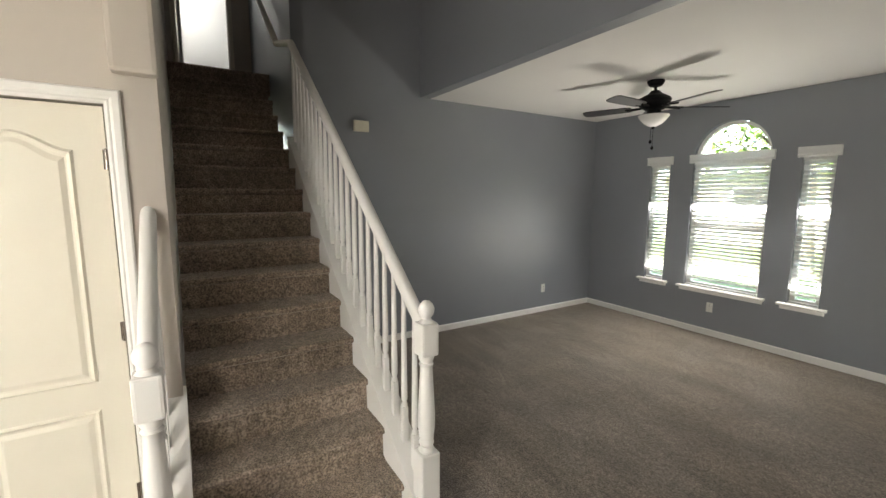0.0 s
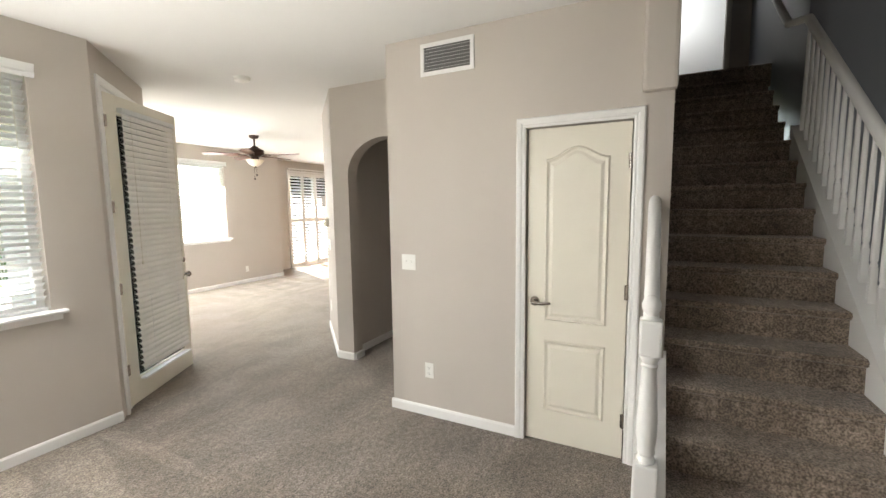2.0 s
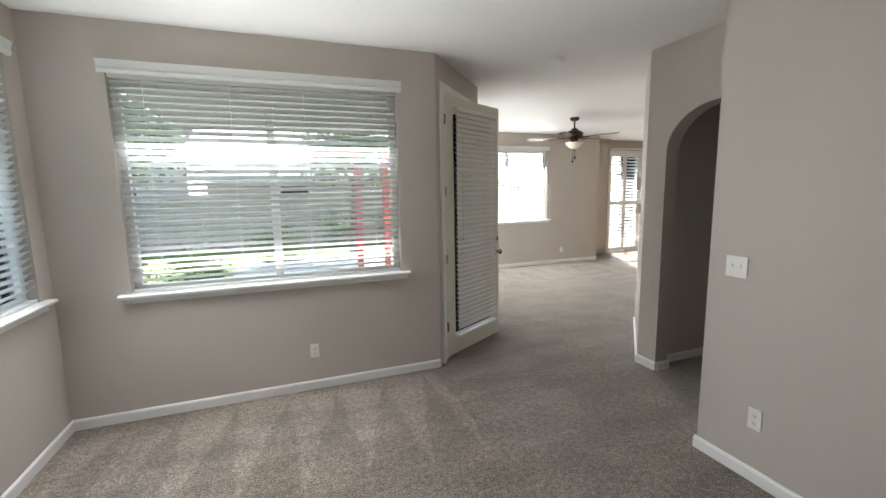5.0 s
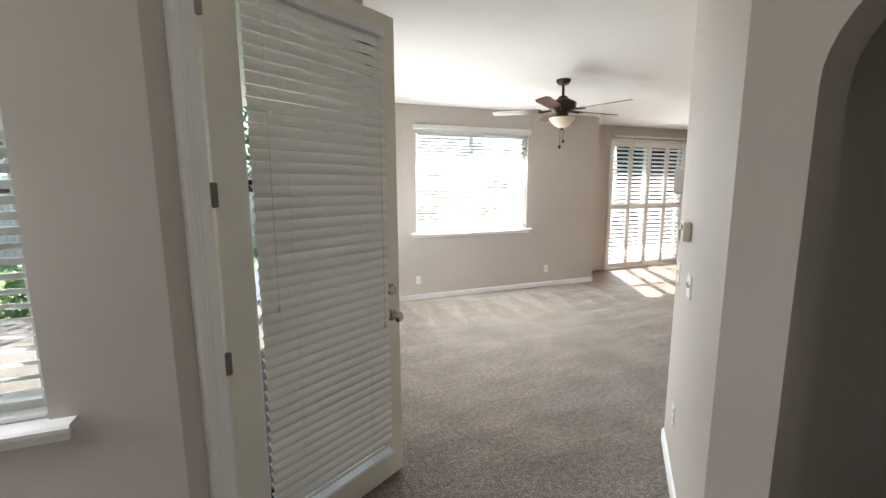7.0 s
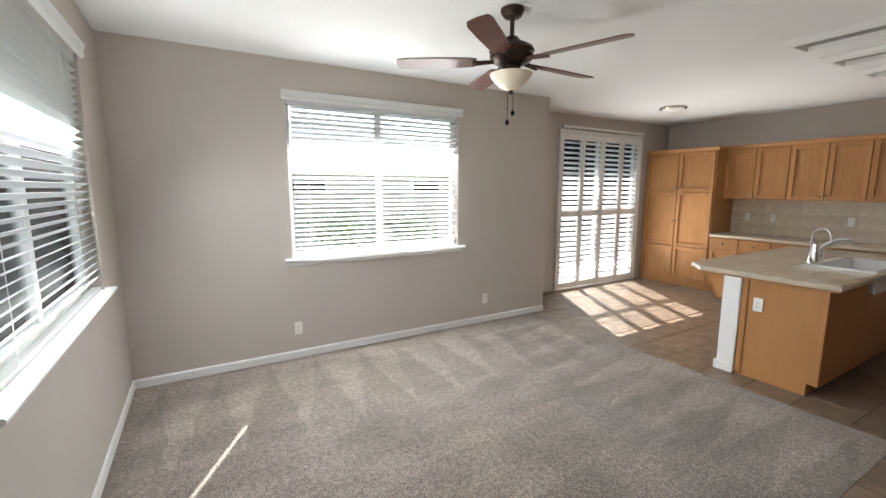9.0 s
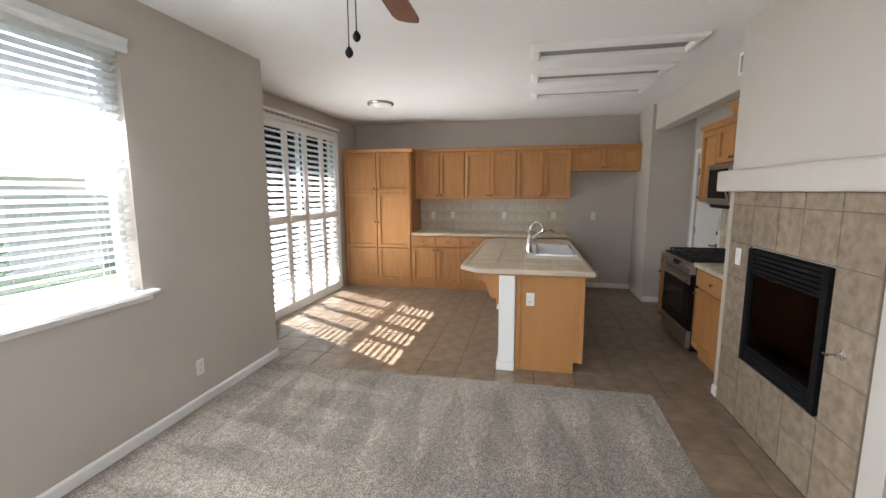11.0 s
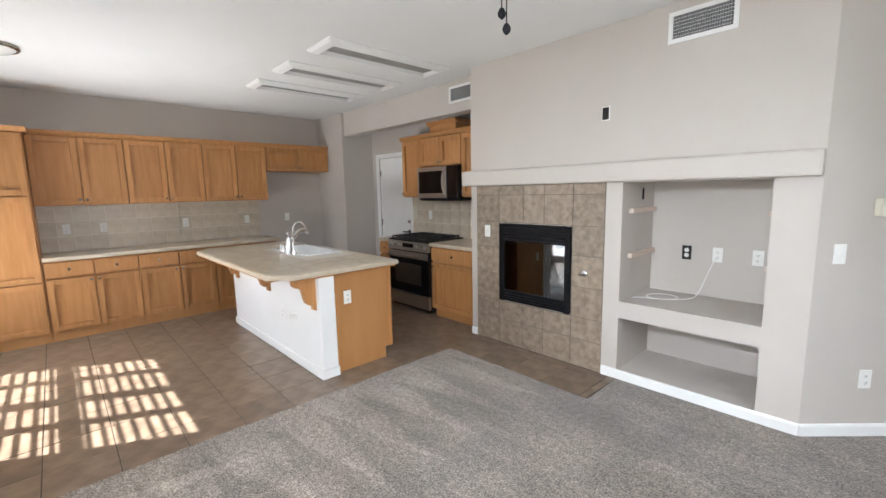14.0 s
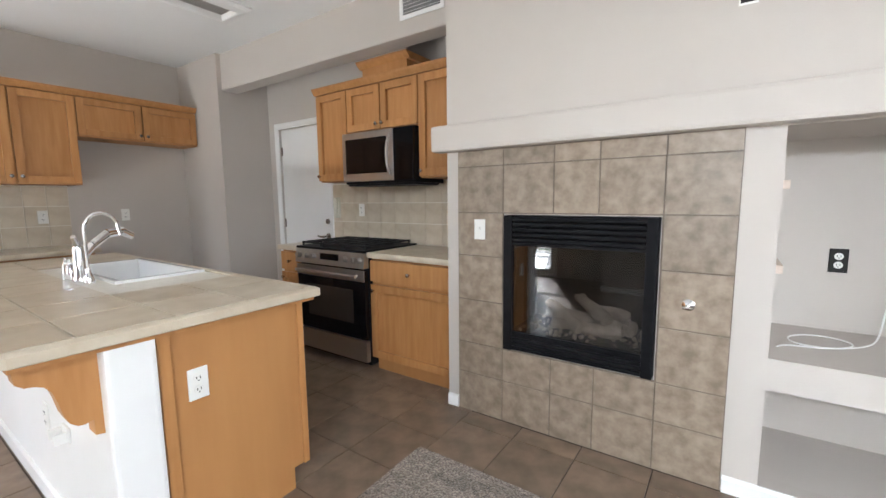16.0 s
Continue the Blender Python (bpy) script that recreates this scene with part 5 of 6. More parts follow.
for i in range(nb):
    for j in range(3):
        piece("wall_tile", me, bs, pose(pu1 + tw * (i + 0.5), 0.002, 1.0 + 0.177 * j))
for y in (7.14, 6.80, 5.92, 5.12):
    plate("wall_outlet", mk @ pose(U(y), 0.011, 1.17), "white duplex outlet on the tiled backsplash", "outlet")
plate("wall_outlet", mk @ pose(U(4.5), 0.0, 1.17), OUT, "outlet")
plate("wall_outlet", mk @ pose(U(4.42), 0.0, 0.22), "recessed white box low on the refrigerator wall", "outlet")
# wall cabinets
ue = U(4.895)
uw = (ue - pu1) / 3
for k in range(3):
    a, b = pu1 + uw * k, pu1 + uw * (k + 1)
    th = thing("wall_cabinet", "honey oak wall cabinet with two framed doors", "cabinet", mk, group="kitchen wall cabinets")
    bm = bmesh.new()
    bx(bm, a + 0.001, b - 0.001, 0, 0.31, 1.45, 2.21)
    part("body", bm, OAKP, th)
    c = (a + b) / 2
    shaker(th, a, c, 1.455, 2.205, (c - 0.03, 1.51), 0.31)
    shaker(th, c, b, 1.455, 2.205, (c + 0.03, 1.51), 0.31)
th = thing("fridge_cabinet", "short honey oak cabinet over the empty refrigerator bay", "cabinet", mk)
u2, u3 = ue, U(3.905)
bm = bmesh.new()
bx(bm, u2 + 0.001, u3 - 0.001, 0, 0.31, 1.87, 2.21)
part("body", bm, OAKP, th)
c = (u2 + u3) / 2
shaker(th, u2, c, 1.875, 2.205, (c - 0.03, 1.92), 0.31)
shaker(th, c, u3, 1.875, 2.205, (c + 0.03, 1.92), 0.31)
bm = bmesh.new()
prism(bm, [(0.30, 2.21), (0.335, 2.21), (0.36, 2.245), (0.365, 2.262), (0.30, 2.262)], pu1 + 0.03, u3, Matrix(((0, 1, 0, 0), (1, 0, 0, 0), (0, 0, 1, 0), (0, 0, 0, 1))))
solo("crown_moulding", bm, OAK, "honey oak crown moulding above the wall cabinets", "moulding", m=mk)

# range run: u runs west to east is reversed, so u = XK - x
mr_ = B(XK, YR, 180)
V = lambda x: XK - x
RX0, RX1 = 6.895, 7.70
for a, b, lab in ((6.14, RX0, "honey oak base cabinet beside the fireplace"), (RX1, 7.98, "narrow honey oak base cabinet beside the range")):
    th = thing("base_cabinet", lab, "cabinet", mr_)
    bm = bmesh.new()
    bx(bm, V(b) + 0.002, V(a) - 0.002, 0, 0.57, 0.10, 0.87)
    part("body", bm, OAKP, th)
    bm = bmesh.new()
    bx(bm, V(b) + 0.002, V(a) - 0.002, 0, 0.53, 0.0, 0.10)
    part("toe_board", bm, OAKP, th)
    mm_ = (V(b) + V(a)) / 2
    shaker(th, V(b), V(a), 0.11, 0.68, (V(b) + 0.04, 0.63), 0.57)
    shaker(th, V(b), V(a), 0.69, 0.86, (mm_, 0.775), 0.57, "drawer")
    wt = thing("worktop", "cream tiled worktop beside the range", "worktop", mr_)
    bm = bmesh.new()
    bx(bm, V(b) + 0.002, V(a) - 0.002, 0, 0.60, 0.87, 0.904)
    part("substrate", bm, CGROUT, wt)
    bm = bmesh.new()
    bx(bm, V(b) + 0.002, V(a) - 0.002, 0.60, 0.63, 0.872, 0.914, 0.01)
    part("nosing", bm, CTILE, wt, smooth=True)
    counter_tiles(wt, mr_, V(b) + 0.003, V(a) - 0.003, 0.02, 0.60, 0.904, 0.29)
bs = thing("backsplash", "cream square tile backsplash behind the range", "backsplash", mr_, "structure")
bm = bmesh.new()
bx(bm, V(7.98), V(6.14), 0.001, 0.006, 0.91, 1.45)
part("grout", bm, CGROUT, bs)
tw = 1.84 / 11
bm = bmesh.new()
bx(bm, -tw / 2 + 0.002, tw / 2 - 0.002, 0, 0.009, -0.086, 0.086, 0.001)
me = done("wall_tile", bm, CTILE)
for i in range(11):
    for j in range(3):
        piece("wall_tile", me, bs, pose(V(7.98) + tw * (i + 0.5), 0.002, 1.0 + 0.177 * j))
plate("wall_outlet", mr_ @ pose(V(7.55), 0.011, 1.2), "white duplex outlet on the tiled backsplash", "outlet")
for a, b, z0, nd in ((7.36, 7.74, 1.45, 1), (6.62, 7.36, 1.83, 2), (6.14, 6.62, 1.45, 1)):
    th = thing("wall_cabinet", "honey oak wall cabinet on the range wall", "cabinet", mr_, group="range wall cabinets")
    bm = bmesh.new()
    bx(bm, V(b) + 0.001, V(a) - 0.001, 0, 0.31, z0, 2.19)
    part("body", bm, OAKP, th)
    w = (V(a) - V(b)) / nd
    for k in range(nd):
        q0 = V(b) + w * k
        kn = q0 + (w - 0.03 if (k == 0 and nd == 2) else 0.03)
        shaker(th, q0, q0 + w, z0 + 0.005, 2.185, (kn, z0 + 0.05), 0.31)
bm = bmesh.new()
prism(bm, [(0.30, 2.19), (0.335, 2.19), (0.36, 2.225), (0.365, 2.24), (0.0, 2.24), (0.0, 2.19)], V(7.76), V(6.14), Matrix(((0, 1, 0, 0), (1, 0, 0, 0), (0, 0, 1, 0), (0, 0, 0, 1))))
solo("crown_moulding", bm, OAK, "honey oak crown moulding on the range wall cabinets", "moulding", m=mr_)
bm = bmesh.new()
bx(bm, V(7.22), V(6.76), 0.0, 0.28, 2.24, 2.36)
prism(bm, [(0.28, 2.33), (0.32, 2.365), (0.325, 2.378), (0.0, 2.378), (0.0, 2.33)], V(7.25), V(6.73), Matrix(((0, 1, 0, 0), (1, 0, 0, 0), (0, 0, 1, 0), (0, 0, 0, 1))))
solo("hood_duct_box", bm, OAK, "honey oak duct box above the microwave cabinet", "cabinet box", m=mr_)
# microwave
th = thing("microwave", "stainless steel over-range microwave with a dark door", "microwave", mr_)
q0, q1 = V(7.355), V(6.625)
bm = bmesh.new()
bx(bm, q0, q1, 0, 0.37, 1.42, 1.825, 0.004)
part("body", bm, BLACK, th)
bm = bmesh.new()
bx(bm, q0, q1 - 0.19, 0.372, 0.40, 1.44, 1.82, 0.006)
part("door", bm, STEEL, th, "brushed steel door")
bm = bmesh.new()
bx(bm, q0 + 0.04, q1 - 0.25, 0.400, 0.403, 1.50, 1.77, 0.001)
part("window", bm, GBLACK, th, "dark glass window")
bm = bmesh.new()
bx(bm, q1 - 0.185, q1, 0.372, 0.398, 1.44, 1.82, 0.004)
part("control_panel", bm, GBLACK, th)
bm = bmesh.new()
for k in range(8):
    t0, t1 = k / 8, (k + 1) / 8
    f_ = lambda t: (q1 - 0.215, 0.41 + 0.035 * math.sin(math.pi * t), 1.48 + 0.30 * t)
    cyl(bm, f_(t0), f_(t1), 0.011, seg=10)
part("handle", bm, STEEL, th, "curved steel handle", True)
bm = bmesh.new()
bx(bm, q0 + 0.02, q1 - 0.02, 0.05, 0.36, 1.405, 1.42)
part("underside", bm, BLACK, th)
# range
th = thing("gas_range", "stainless steel gas range with a black oven door", "range", mr_)
q0, q1 = V(RX1) + 0.006, V(RX0) - 0.006
bm = bmesh.new()
bx(bm, q0, q1, 0.02, 0.60, 0.04, 0.90, 0.004)
part("body", bm, BLACK, th)
bm = bmesh.new()
bx(bm, q0, q1, 0.02, 0.64, 0.90, 0.922, 0.004)
part("cooktop", bm, BLACK, th)
bm = bmesh.new()
prism(bm, [(0.60, 0.79), (0.655, 0.79), (0.64, 0.905), (0.60, 0.905)], q0, q1, Matrix(((0, 1, 0, 0), (1, 0, 0, 0), (0, 0, 1, 0), (0, 0, 0, 1))))
cp = part("control_panel", bm, STEEL, th, "brushed steel control panel")
for k, s in enumerate((0.06, 0.15, 0.24, 0.60, 0.69, 0.75)):
    bm = bmesh.new()
    cyl(bm, (q0 + s, 0.645, 0.85), (q0 + s, 0.685, 0.856), 0.021, 0.018, 16)
    part("knob", bm, STEEL, cp, "steel burner knob", True)
bm = bmesh.new()
bx(bm, q0 + 0.31, q0 + 0.52, 0.646, 0.65, 0.83, 0.88)
part("display", bm, GBLACK, cp)
bm = bmesh.new()
bx(bm, q0 + 0.004, q1 - 0.004, 0.60, 0.64, 0.245, 0.775, 0.006)
od = part("oven_door", bm, GBLACK, th, "black glass oven door")
bm = bmesh.new()
bx(bm, q0 + 0.004, q1 - 0.004, 0.641, 0.646, 0.69, 0.775, 0.002)
part("door_trim", bm, STEEL, od)
bm = bmesh.new()
cyl(bm, (q0 + 0.05, 0.69, 0.735), (q1 - 0.05, 0.69, 0.735), 0.012, seg=12)
for s in (q0 + 0.08, q1 - 0.08):
    cyl(bm, (s, 0.64, 0.735), (s, 0.69, 0.735), 0.009, seg=8)
part("handle", bm, STEEL, od, "steel bar handle", True)
bm = bmesh.new()
bx(bm, q0 + 0.13, q1 - 0.13, 0.641, 0.6425, 0.36, 0.62, 0.001)
part("window", bm, mat("oven_window", (0.03, 0.026, 0.022), 0.1), od)
bm = bmesh.new()
bx(bm, q0 + 0.004, q1 - 0.004, 0.60, 0.64, 0.07, 0.235, 0.006)
part("drawer", bm, STEEL, th, "brushed steel storage drawer")
for gx in range(3):
    bm = bmesh.new()
    a0 = q0 + 0.03 + gx * 0.245
    for s in (0.0, 0.11, 0.225):
        bx(bm, a0 + s, a0 + s + 0.012, 0.07, 0.60, 0.945, 0.957)
    for v in (0.07, 0.19, 0.33, 0.46, 0.588):
        bx(bm, a0, a0 + 0.237, v, v + 0.012, 0.943, 0.955)
    for s in (0.0, 0.225):
        for v in (0.07, 0.588):
            bx(bm, a0 + s, a0 + s + 0.012, v, v + 0.012, 0.92, 0.945)
    part("grate", bm, IRON, th, "cast iron grate")
    for v in (0.19, 0.46):
        bm = bmesh.new()
        cyl(bm, (a0 + 0.118, v + 0.006, 0.92), (a0 + 0.118, v + 0.006, 0.938), 0.045, 0.035, 16)
        part("burner_cap", bm, IRON, th, smooth=True)
# wall phone beside the garage door
th = thing("wall_phone", "ivory corded wall phone by the garage door", "phone", mr_ @ pose(V(7.87), 0.0, 1.22))
bm = bmesh.new()
bx(bm, -0.03, 0.03, 0, 0.03, -0.1, 0.1, 0.006)
part("base", bm, IVORY, th)
bm = bmesh.new()
bx(bm, -0.022, 0.022, 0.03, 0.06, -0.095, 0.095, 0.01)
part("handset", bm, IVORY, th)

# island
isl = thing("kitchen_island", "oak and white plaster island base with a wide overhang", "island")
IX0, IX1, IY0, IY1 = 6.27, 8.46, 5.02, 5.74
bm = bmesh.new()
bx(bm, IX0, IX1, IY0, 5.595, 0.10, 0.70)
for b4 in ((IX0, 7.1, IY0, 5.595), (8.07, IX1, IY0, 5.595), (7.1, 8.07, 5.44, 5.595)):
    bx(bm, *b4, 0.70, 0.865)
part("cabinet_body", bm, OAKP, isl, "honey oak end panel")
bm = bmesh.new()
bx(bm, IX0, IX1, IY0 + 0.075, 5.595, 0.0, 0.10)
part("toe_board", bm, OAKP, isl)
part("edge_strip", bx(bmesh.new(), IX0 - 0.012, IX0, 5.55, 5.592, 0.0, 0.852, 0.004), OAK, isl)
part("edge_strip", bx(bmesh.new(), IX0 - 0.012, IX0, IY0, IY0 + 0.03, 0.10, 0.852, 0.004), OAK, isl)
bm = bmesh.new()
bx(bm, IX0 - 0.03, IX1, 5.597, IY1, 0.0, 0.865, 0.015)
part("pony_wall", bm, TRIM, isl, "white plaster half wall")
bm = bmesh.new()
bx(bm, IX0 - 0.044, IX1, IY1, IY1 + 0.014, 0.0, 0.075)
bx(bm, IX0 - 0.044, IX0 - 0.03, 5.597, IY1, 0.0, 0.075)
part("base_trim", bm, TRIM, isl)
for x in (6.32, 7.3, 8.25):
    bm = bmesh.new()
    pr = [(0.185, 0.83), (0.182, 0.805), (0.165, 0.79), (0.145, 0.787), (0.125, 0.778), (0.11, 0.757), (0.1, 0.722), (0.092, 0.68), (0.08, 0.648), (0.062, 0.632), (0.045, 0.63), (0.024, 0.636), (0.0235, 0.585), (0.0, 0.58)]
    mm = Matrix(((0, 1, 0, x), (1, 0, 0, IY1), (0, 0, 1, 0), (0, 0, 0, 1)))
    for (ua, wa), (ub, wb) in zip(pr, pr[1:]):
        prism(bm, [(ua, wa), (ub, wb), (ub, 0.851), (ua, 0.851)], -0.03, 0.03, mm)
    bmesh.ops.remove_doubles(bm, verts=bm.verts, dist=1e-5)
    part("corbel", bm, OAK, isl, "scrolled oak corbel")
plate("wall_outlet", pose(IX0 - 0.001, 5.47, 0.645, 0, 0, 90), "white outlet on the island's oak end panel", "outlet")
plate("wall_outlet", pose(7.0, IY1, 0.42, 0, 0, 0), "white outlet on the island's plaster side", "outlet")
th = thing("paper_holder", "small white plastic bracket on the island's plaster side", "bracket", pose(6.72, IY1, 0.44))
bm = bmesh.new()
bx(bm, -0.04, 0.04, 0, 0.01, -0.03, 0.03, 0.003)
bx(bm, -0.04, -0.028, 0.01, 0.05, -0.02, 0.02, 0.003)
bx(bm, 0.028, 0.04, 0.01, 0.05, -0.02, 0.02, 0.003)
part("bracket", bm, PLASTIC, th)

wt = thing("island_worktop", "cream tiled island worktop with clipped corners", "worktop")
TX0, TX1, TY0, TY1 = 6.22, 8.62, 4.95, 6.10
CH = 0.16
SKX0, SKX1, SKY0, SKY1 = 7.15, 8.02, 5.0, 5.42
bm = bmesh.new()
for b4 in ((TX0 + 0.03, SKX0, TY0 + 0.03, TY1 - CH), (SKX1, TX1 - 0.03, TY0 + 0.03, TY1 - CH), (SKX0, SKX1, TY0 + 0.03, SKY0), (SKX0, SKX1, SKY1, TY1 - CH), (TX0 + CH, TX1 - CH, TY1 - CH, TY1 - 0.03)):
    bx(bm, *b4, 0.868, 0.9)
part("substrate", bm, CGROUT, wt)
outl = [(TX0, TY0), (TX1, TY0), (TX1, TY1 - CH), (TX1 - CH, TY1), (TX0 + CH, TY1), (TX0, TY1 - CH)]
inn = [(TX0 + 0.045, TY0 + 0.045), (TX1 - 0.045, TY0 + 0.045), (TX1 - 0.045, TY1 - CH - 0.019), (TX1 - CH - 0.019, TY1 - 0.045), (TX0 + CH + 0.019, TY1 - 0.045), (TX0 + 0.045, TY1 - CH - 0.019)]
for k in range(6):
    j = (k + 1) % 6
    bm = bmesh.new()
    oa, ob, ia, ib = Vector(outl[k]), Vector(outl[j]), Vector(inn[k]), Vector(inn[j])
    prof = [(0.0, 0.872), (0.0, 0.902), (0.25, 0.911), (0.55, 0.912), (1.0, 0.907), (1.0, 0.866), (0.35, 0.866)]
    p = [bm.verts.new((*(oa.lerp(ia, s)), z)) for s, z in prof]
    q = [bm.verts.new((*(ob.lerp(ib, s)), z)) for s, z in prof]
    bm.faces.new(p); bm.faces.new(q[::-1])
    for s in range(len(prof)):
        t = (s + 1) % len(prof)
        bm.faces.new((p[s], q[s], q[t], p[t]))
    part("nosing", bm, CTILE, wt, smooth=True)
bm = bmesh.new()
for b4 in ((TX0 + 0.02, SKX0, TY0 + 0.02, TY1 - CH), (SKX1, TX1 - 0.02, TY0 + 0.02, TY1 - CH), (SKX0, SKX1, SKY1, TY1 - CH)):
    bx(bm, *b4, 0.853, 0.866)
bx(bm, TX0 + CH, TX1 - CH, TY1 - CH, TY1 - 0.02, 0.853, 0.866)
part("underside_trim", bm, OAK, wt, "oak strip under the tiled edge")
cw_, ch_ = 0.30, 0.265
x = TX0 + 0.045
while x < TX1 - 0.05:
    x1 = min(x + cw_, TX1 - 0.045)
    y = TY0 + 0.045
    while y < TY1 - 0.05:
        y1 = min(y + ch_, TY1 - 0.045)
        if not (x < SKX1 and x1 > SKX0 and y < SKY1 and y1 > SKY0):
            poly = [(x + .0045, y + .0045), (x1 - .0045, y + .0045), (x1 - .0045, y1 - .0045), (x + .0045, y1 - .0045)]
            if y1 > TY1 - 0.06 and x < TX0 + 0.06:
                c_ = CH - 0.03
                poly = [(x + .0045, y + .0045), (x1 - .0045, y + .0045), (x1 - .0045, y1 - .0045), (x + c_, y1 - .0045), (x + .0045, y1 - c_)]
            if y1 > TY1 - 0.06 and x1 > TX1 - 0.06:
                c_ = min(CH - 0.03, x1 - x - 0.01)
                poly = [(x + .0045, y + .0045), (x1 - .0045, y + .0045), (x1 - .0045, y1 - c_), (x1 - c_, y1 - .0045), (x + .0045, y1 - .0045)]
            bm = bmesh.new()
            lo = [bm.verts.new((a, b, 0.898)) for a, b in poly]
            hi = [bm.verts.new((a, b, 0.9075)) for a, b in poly]
            bm.faces.new(lo[::-1]); bm.faces.new(hi)
            for k in range(len(poly)):
                j = (k + 1) % len(poly)
                bm.faces.new((lo[k], lo[j], hi[j], hi[k]))
            part("counter_tile", bm, CTILE, wt)
        y = y1
    x = x1
th = thing("kitchen_sink", "white porcelain drop-in sink in the island", "sink")
bm = bmesh.new()
for b4 in ((SKX0, SKX1, SKY0, SKY0 + 0.03), (SKX0, SKX1, SKY1 - 0.03, SKY1), (SKX0, SKX0 + 0.03, SKY0 + 0.03, SKY1 - 0.03), (SKX1 - 0.03, SKX1, SKY0 + 0.03, SKY1 - 0.03)):
    bx(bm, *b4, 0.72, 0.915, 0.006)
bx(bm, SKX0 + 0.02, SKX1 - 0.02, SKY0 + 0.02, SKY1 - 0.02, 0.72, 0.735)
part("basin", bm, PORC, th)
bm = bmesh.new()
cyl(bm, ((SKX0 + SKX1) / 2, 5.2, 0.735), ((SKX0 + SKX1) / 2, 5.2, 0.739), 0.04, seg=20)
part("drain", bm, CHROME, th, smooth=True)
th = thing("kitchen_faucet", "chrome faucet with a tall filter spout", "faucet", pose(7.36, 5.49, 0.908) @ Matrix.Diagonal((1.25, 1.25, 1.5, 1)))
bm = bmesh.new()
lathe(bm, [(0.03, 0), (0.03, 0.012), (0.024, 0.02), (0.023, 0.10), (0.02, 0.115), (0.0, 0.118)], 20)
part("body", bm, CHROME, th, smooth=True)
bm = bmesh.new()
pp = [(0, 0, 0.07), (0.02, -0.05, 0.115), (0.045, -0.11, 0.15), (0.07, -0.17, 0.155), (0.085, -0.21, 0.135)]
for a, b in zip(pp, pp[1:]):
    cyl(bm, a, b, 0.016, 0.015, 12)
cyl(bm, (0, 0, 0.11), (-0.03, 0.02, 0.15), 0.012, 0.008, 10)
part("spout", bm, CHROME, th, smooth=True)
fl = bmesh.new()
lathe(fl, [(0.018, 0), (0.018, 0.02), (0.011, 0.03), (0.008, 0.05)], 14, pose(-0.09, 0.0, 0))
qq = [(-0.09, 0, 0.04), (-0.09, 0, 0.17)] + [(-0.09 + 0.0, -0.055 + 0.055 * math.cos(a), 0.17 + 0.055 * math.sin(a)) for a in [math.pi * k / 8 for k in range(1, 8)]] + [(-0.09, -0.115, 0.15)]
for a, b in zip(qq, qq[1:]):
    cyl(fl, a, b, 0.006, seg=10)
part("filter_spout", fl, CHROME, th, "thin gooseneck filter spout", True)
for dx in (0.09, 0.14):
    bm = bmesh.new()
    lathe(bm, [(0.018, 0), (0.018, 0.015), (0.014, 0.05), (0.008, 0.055), (0.008, 0.07), (0.0, 0.072)], 14, pose(dx, 0.01, 0))
    part("soap_pump", bm, CHROME, th, smooth=True)

# ---- outdoors ----
slab("ground", -600, 600, -600, 600, -0.45, -0.24, GRASS, "green lawn around the house", "ground")
slab("patio", -1.5, 9.9, 8.9, 12.0, -0.24, -0.10, PATIO, "pale concrete patio behind the house", "patio")
slab("patio_side", -1.9, 1.5, 4.4, 8.9, -0.24, -0.10, PATIO, "pale concrete patio by the angled door", "patio")
slab("outer_roof", -2.4, 10.6, -5.8, 9.3, HIGH + 0.16, HIGH + 0.3, ROOFM, "grey roof over the house", "roof")
slab("patio_eave", 6.0, 10.3, 8.72, 9.35, 2.62, 2.74, STUCCO, "stucco eave over the patio door", "eave")


def neighbour(x, y, w, d, h, rz, label):
    th = thing("neighbour_house", label, "house", pose(x, y, -0.24, 0, 0, rz))
    bm = bmesh.new()
    bx(bm, -w / 2, w / 2, -d / 2, d / 2, 0, h)
    part("wall", bm, STUCCO, th)
    bm = bmesh.new()
    e = 0.5
    v = [bm.verts.new(c) for c in ((-w / 2 - e, -d / 2 - e, h), (w / 2 + e, -d / 2 - e, h), (w / 2 + e, d / 2 + e, h), (-w / 2 - e, d / 2 + e, h), (-w / 2 + d / 2.5, 0, h + d * 0.24), (w / 2 - d / 2.5, 0, h + d * 0.24))]
    for f in ((0, 1, 5, 4), (1, 2, 5), (2, 3, 4, 5), (3, 0, 4), (3, 2, 1, 0)):
        bm.faces.new([v[k] for k in f])
    part("roof", bm, ROOFM, th)
    bm = bmesh.new()
    bx(bm, -w / 2 - e, w / 2 + e, -d / 2 - e - 0.02, -d / 2 - e + 0.02, h - 0.18, h + 0.02)
    part("fascia", bm, TRIM, th)
    for k in (-0.3, 0.05, 0.33):
        bm = bmesh.new()
        bx(bm, w * k - 0.6, w * k + 0.6, -d / 2 - 0.03, -d / 2 + 0.02, 1.0, 2.2)
        wn_ = part("window", bm, TRIM, th)
        bm = bmesh.new()
        bx(bm, w * k - 0.52, w * k + 0.52, -d / 2 - 0.04, -d / 2 - 0.031, 1.08, 2.12)
        part("pane", bm, GBLACK, wn_)


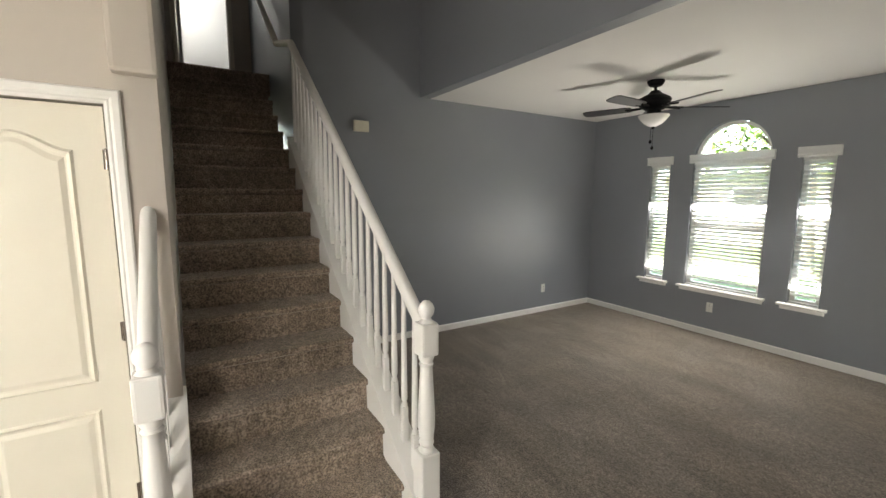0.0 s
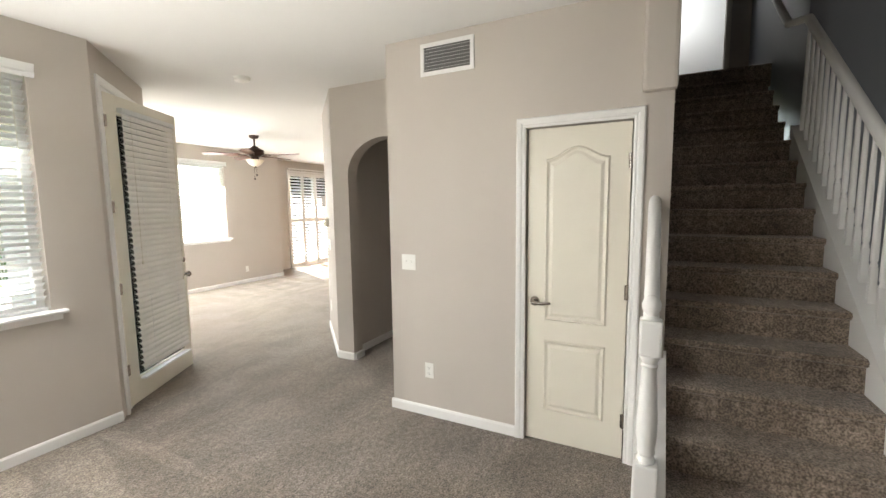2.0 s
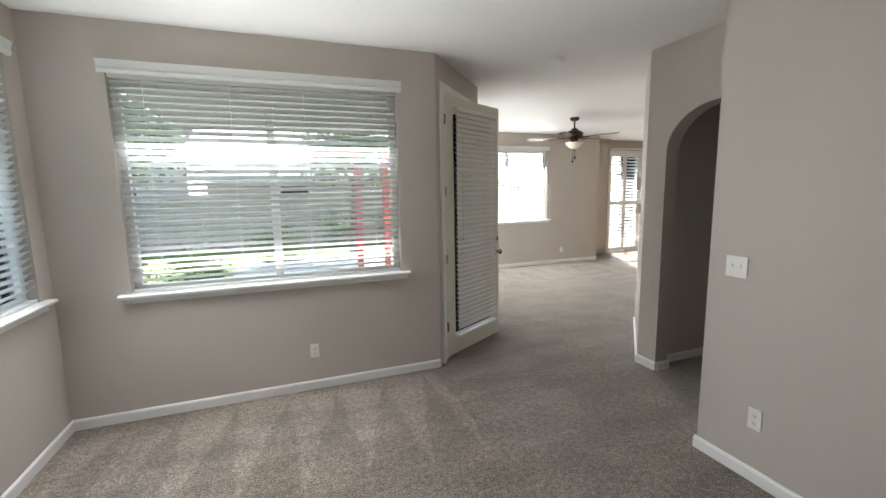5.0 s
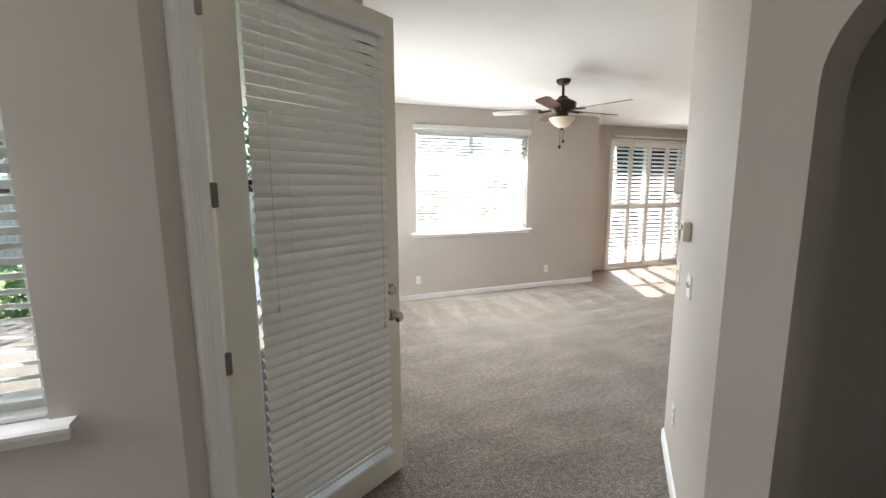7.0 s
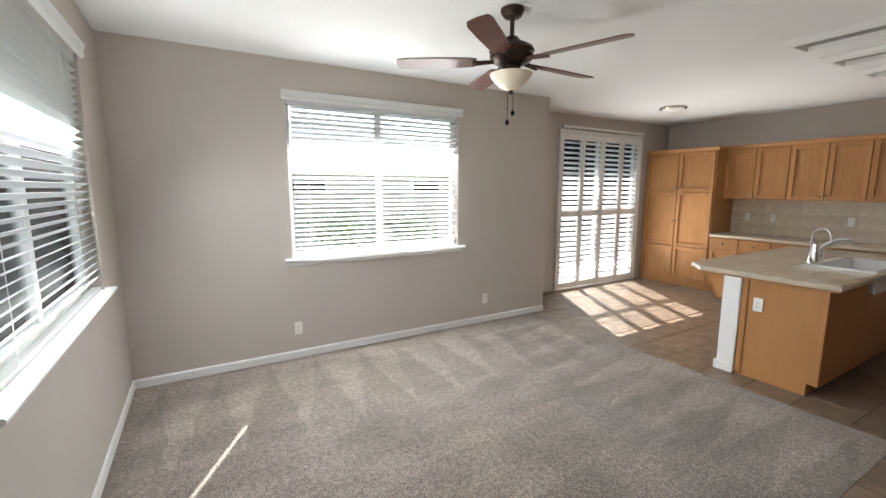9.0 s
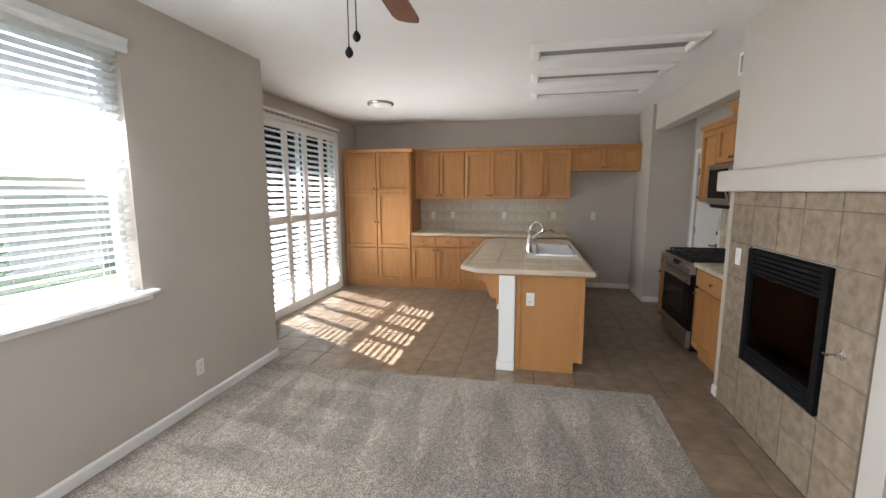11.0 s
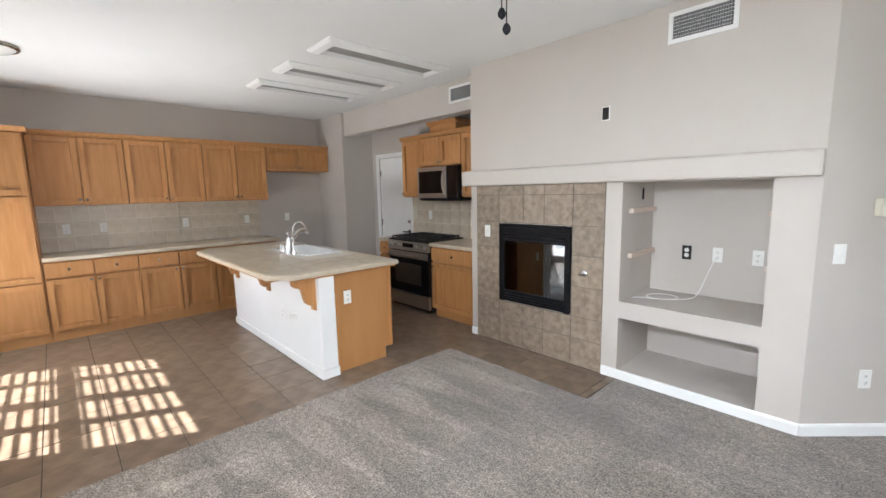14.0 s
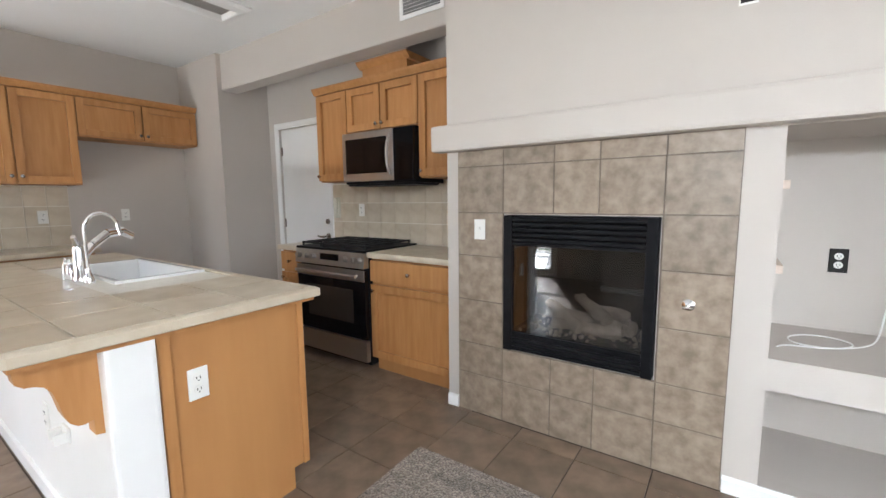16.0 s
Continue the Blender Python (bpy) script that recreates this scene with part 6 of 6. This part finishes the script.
neighbour(4.5, 22, 15, 9, 2.5, 0, "tan stucco neighbouring house with a grey hip roof")
neighbour(-14, 10, 14, 9, 2.8, -80, "tan stucco neighbouring house across the side yard")
neighbour(-10.5, 20.5, 12, 9, 4.4, 14, "two-storey grey-roofed house beyond the garden fence")
neighbour(2, -22, 16, 9, 2.8, 180, "tan stucco house across the street")
fme = bmesh.new()
bx(fme, -0.07, 0.07, -0.01, 0.01, 0, 1.75, 0.004)
fme = done("board", fme, FENCE)
for (x0, y0, x1, y1) in ((-9, 16.2, 14, 16.2), (-8.5, -2.0, -8.5, 16.2)):
    fn = thing("garden_fence", "weathered brown board fence", "fence", pose(x0, y0, -0.24, 0, 0, math.degrees(math.atan2(y1 - y0, x1 - x0))))
    L = math.hypot(x1 - x0, y1 - y0)
    for k in range(int(L / 0.15)):
        piece("board", fme, fn, pose(0.075 + 0.15 * k, random.uniform(-0.004, 0.004), random.uniform(-0.02, 0.02)))
    bm = bmesh.new()
    for z in (0.35, 1.4):
        bx(bm, 0, L, 0.012, 0.05, z, z + 0.09)
    part("rail", bm, FENCE, fn)


def leaves(bm, c, rx, rz, n, s):
    for _ in range(n):
        d = Vector((random.gauss(0, 1), random.gauss(0, 1), random.gauss(0, 1))).normalized() * random.uniform(0.35, 1.0)
        lump = 1 + 0.35 * noise.noise(d * 2.3 + Vector(c))
        p = Vector(c) + Vector((d.x * rx, d.y * rx, d.z * rz)) * lump
        e = Euler((random.uniform(0, 6.3), random.uniform(0, 6.3), random.uniform(0, 6.3))).to_matrix()
        k = s * random.uniform(0.6, 1.3)
        q = [bm.verts.new(p + e @ Vector(w) * k) for w in ((0, -1, 0), (0.45, 0, 0.1), (0, 1, 0), (-0.45, 0, 0.1))]
        bm.faces.new(q)


def tree(x, y, h, r0, label):
    th = thing("tree", label, "tree", pose(x, y, -0.24))
    bm = bmesh.new()
    cyl(bm, (0, 0, 0), (0.1, 0.05, h * 0.5), 0.16, 0.09, 10)
    for k in range(6):
        a = k * 1.05
        cyl(bm, (0.1, 0.05, h * 0.4 + k * 0.12), (math.cos(a) * r0 * 0.7, math.sin(a) * r0 * 0.7, h * 0.62 + 0.12 * k), 0.06, 0.02, 7)
    part("trunk", bm, BARK, th)
    bm = bmesh.new()
    for k in range(9):
        a = k * 2.4
        leaves(bm, (math.cos(a) * r0 * 0.55, math.sin(a) * r0 * 0.55, h * (0.55 + 0.05 * k)), r0 * 0.55, r0 * 0.45, 420, 0.10)
    part("crown", bm, LEAF, th)


tree(1.6, 13.6, 4.6, 1.7, "leafy green garden tree behind the house")
tree(-4.5, 12.0, 5.0, 1.9, "leafy green tree by the fence")
tree(-0.5, -11.0, 5.5, 2.4, "leafy green street tree before the house")
tree(3.4, -12.5, 5.2, 2.2, "leafy green street tree before the house")
for k, (x, y, r0) in enumerate(((-2.9, 7.6, 0.7), (-2.0, 9.3, 0.6), (-0.6, 11.6, 0.75), (1.2, 15.2, 0.8), (3.4, 15.4, 0.8), (5.6, 15.3, 0.9), (7.9, 15.4, 0.8), (-5.2, 4.0, 0.8), (-5.4, 2.0, 0.7))):
    bm = bmesh.new()
    leaves(bm, (0, 0, r0 * 0.75), r0, r0 * 0.8, 650, 0.07)
    cyl(bm, (0, 0, 0), (0, 0, r0 * 0.7), 0.04, 0.02, 7)
    solo("garden_shrub", bm, LEAF, "rounded green garden shrub", "shrub", m=pose(x, y, -0.24))
# two upright red posts for red strips whose source is unknown
for k, (x, y) in enumerate(((1.02, 9.0), (1.62, 9.1))):
    bm = bmesh.new()
    bx(bm, -0.06, 0.06, -0.06, 0.06, 0, 2.5, 0.008)
    bx(bm, -0.09, 0.09, -0.09, 0.09, 0, 0.12, 0.006)
    solo("red_upright", bm, ROSE, "upright red post with a square foot", "post", m=pose(x, y, -0.1))

# ---- floor tiles, last ----
ft = thing("tile_floor", "brown ceramic floor tiles with dark grout", "floor", kind="structure")
bm = bmesh.new()
bx(bm, 5.96, XK, YR, YK, -0.02, -0.006)
bx(bm, 4.55, 5.96, YC, 4.53, -0.02, -0.006)
part("grout_bed", bm, GROUT, ft)
TS = 0.335
meshes = {}


def tile_at(x0, x1, y0, y1):
    if x1 - x0 < 0.03 or y1 - y0 < 0.03:
        return
    key = (round(x1 - x0, 3), round(y1 - y0, 3))
    if key not in meshes:
        bm = bmesh.new()
        bx(bm, -key[0] / 2 + 0.003, key[0] / 2 - 0.003, -key[1] / 2 + 0.003, key[1] / 2 - 0.003, -0.012, 0, 0.0018)
        meshes[key] = done("tile", bm, TILE)
    piece("tile", meshes[key], ft, pose((x0 + x1) / 2, (y0 + y1) / 2, random.uniform(-0.0015, 0.0)))


gx, gy = 5.96, 6.095 - 10 * TS
i = 0
while gx + i * TS < XK:
    j = 0
    while gy + j * TS < YK:
        tile_at(gx + i * TS, min(gx + (i + 1) * TS, XK), max(gy + j * TS, YR), min(gy + (j + 1) * TS, YK))
        j += 1
    i += 1
for i in range(5):
    a, b = max(5.96 - (i + 1) * TS, 4.56), 5.96 - i * TS
    for c, d in ((YC + 0.01, YC + 0.145), (YC + 0.145, 4.53)):
        tile_at(a, b, c, d)
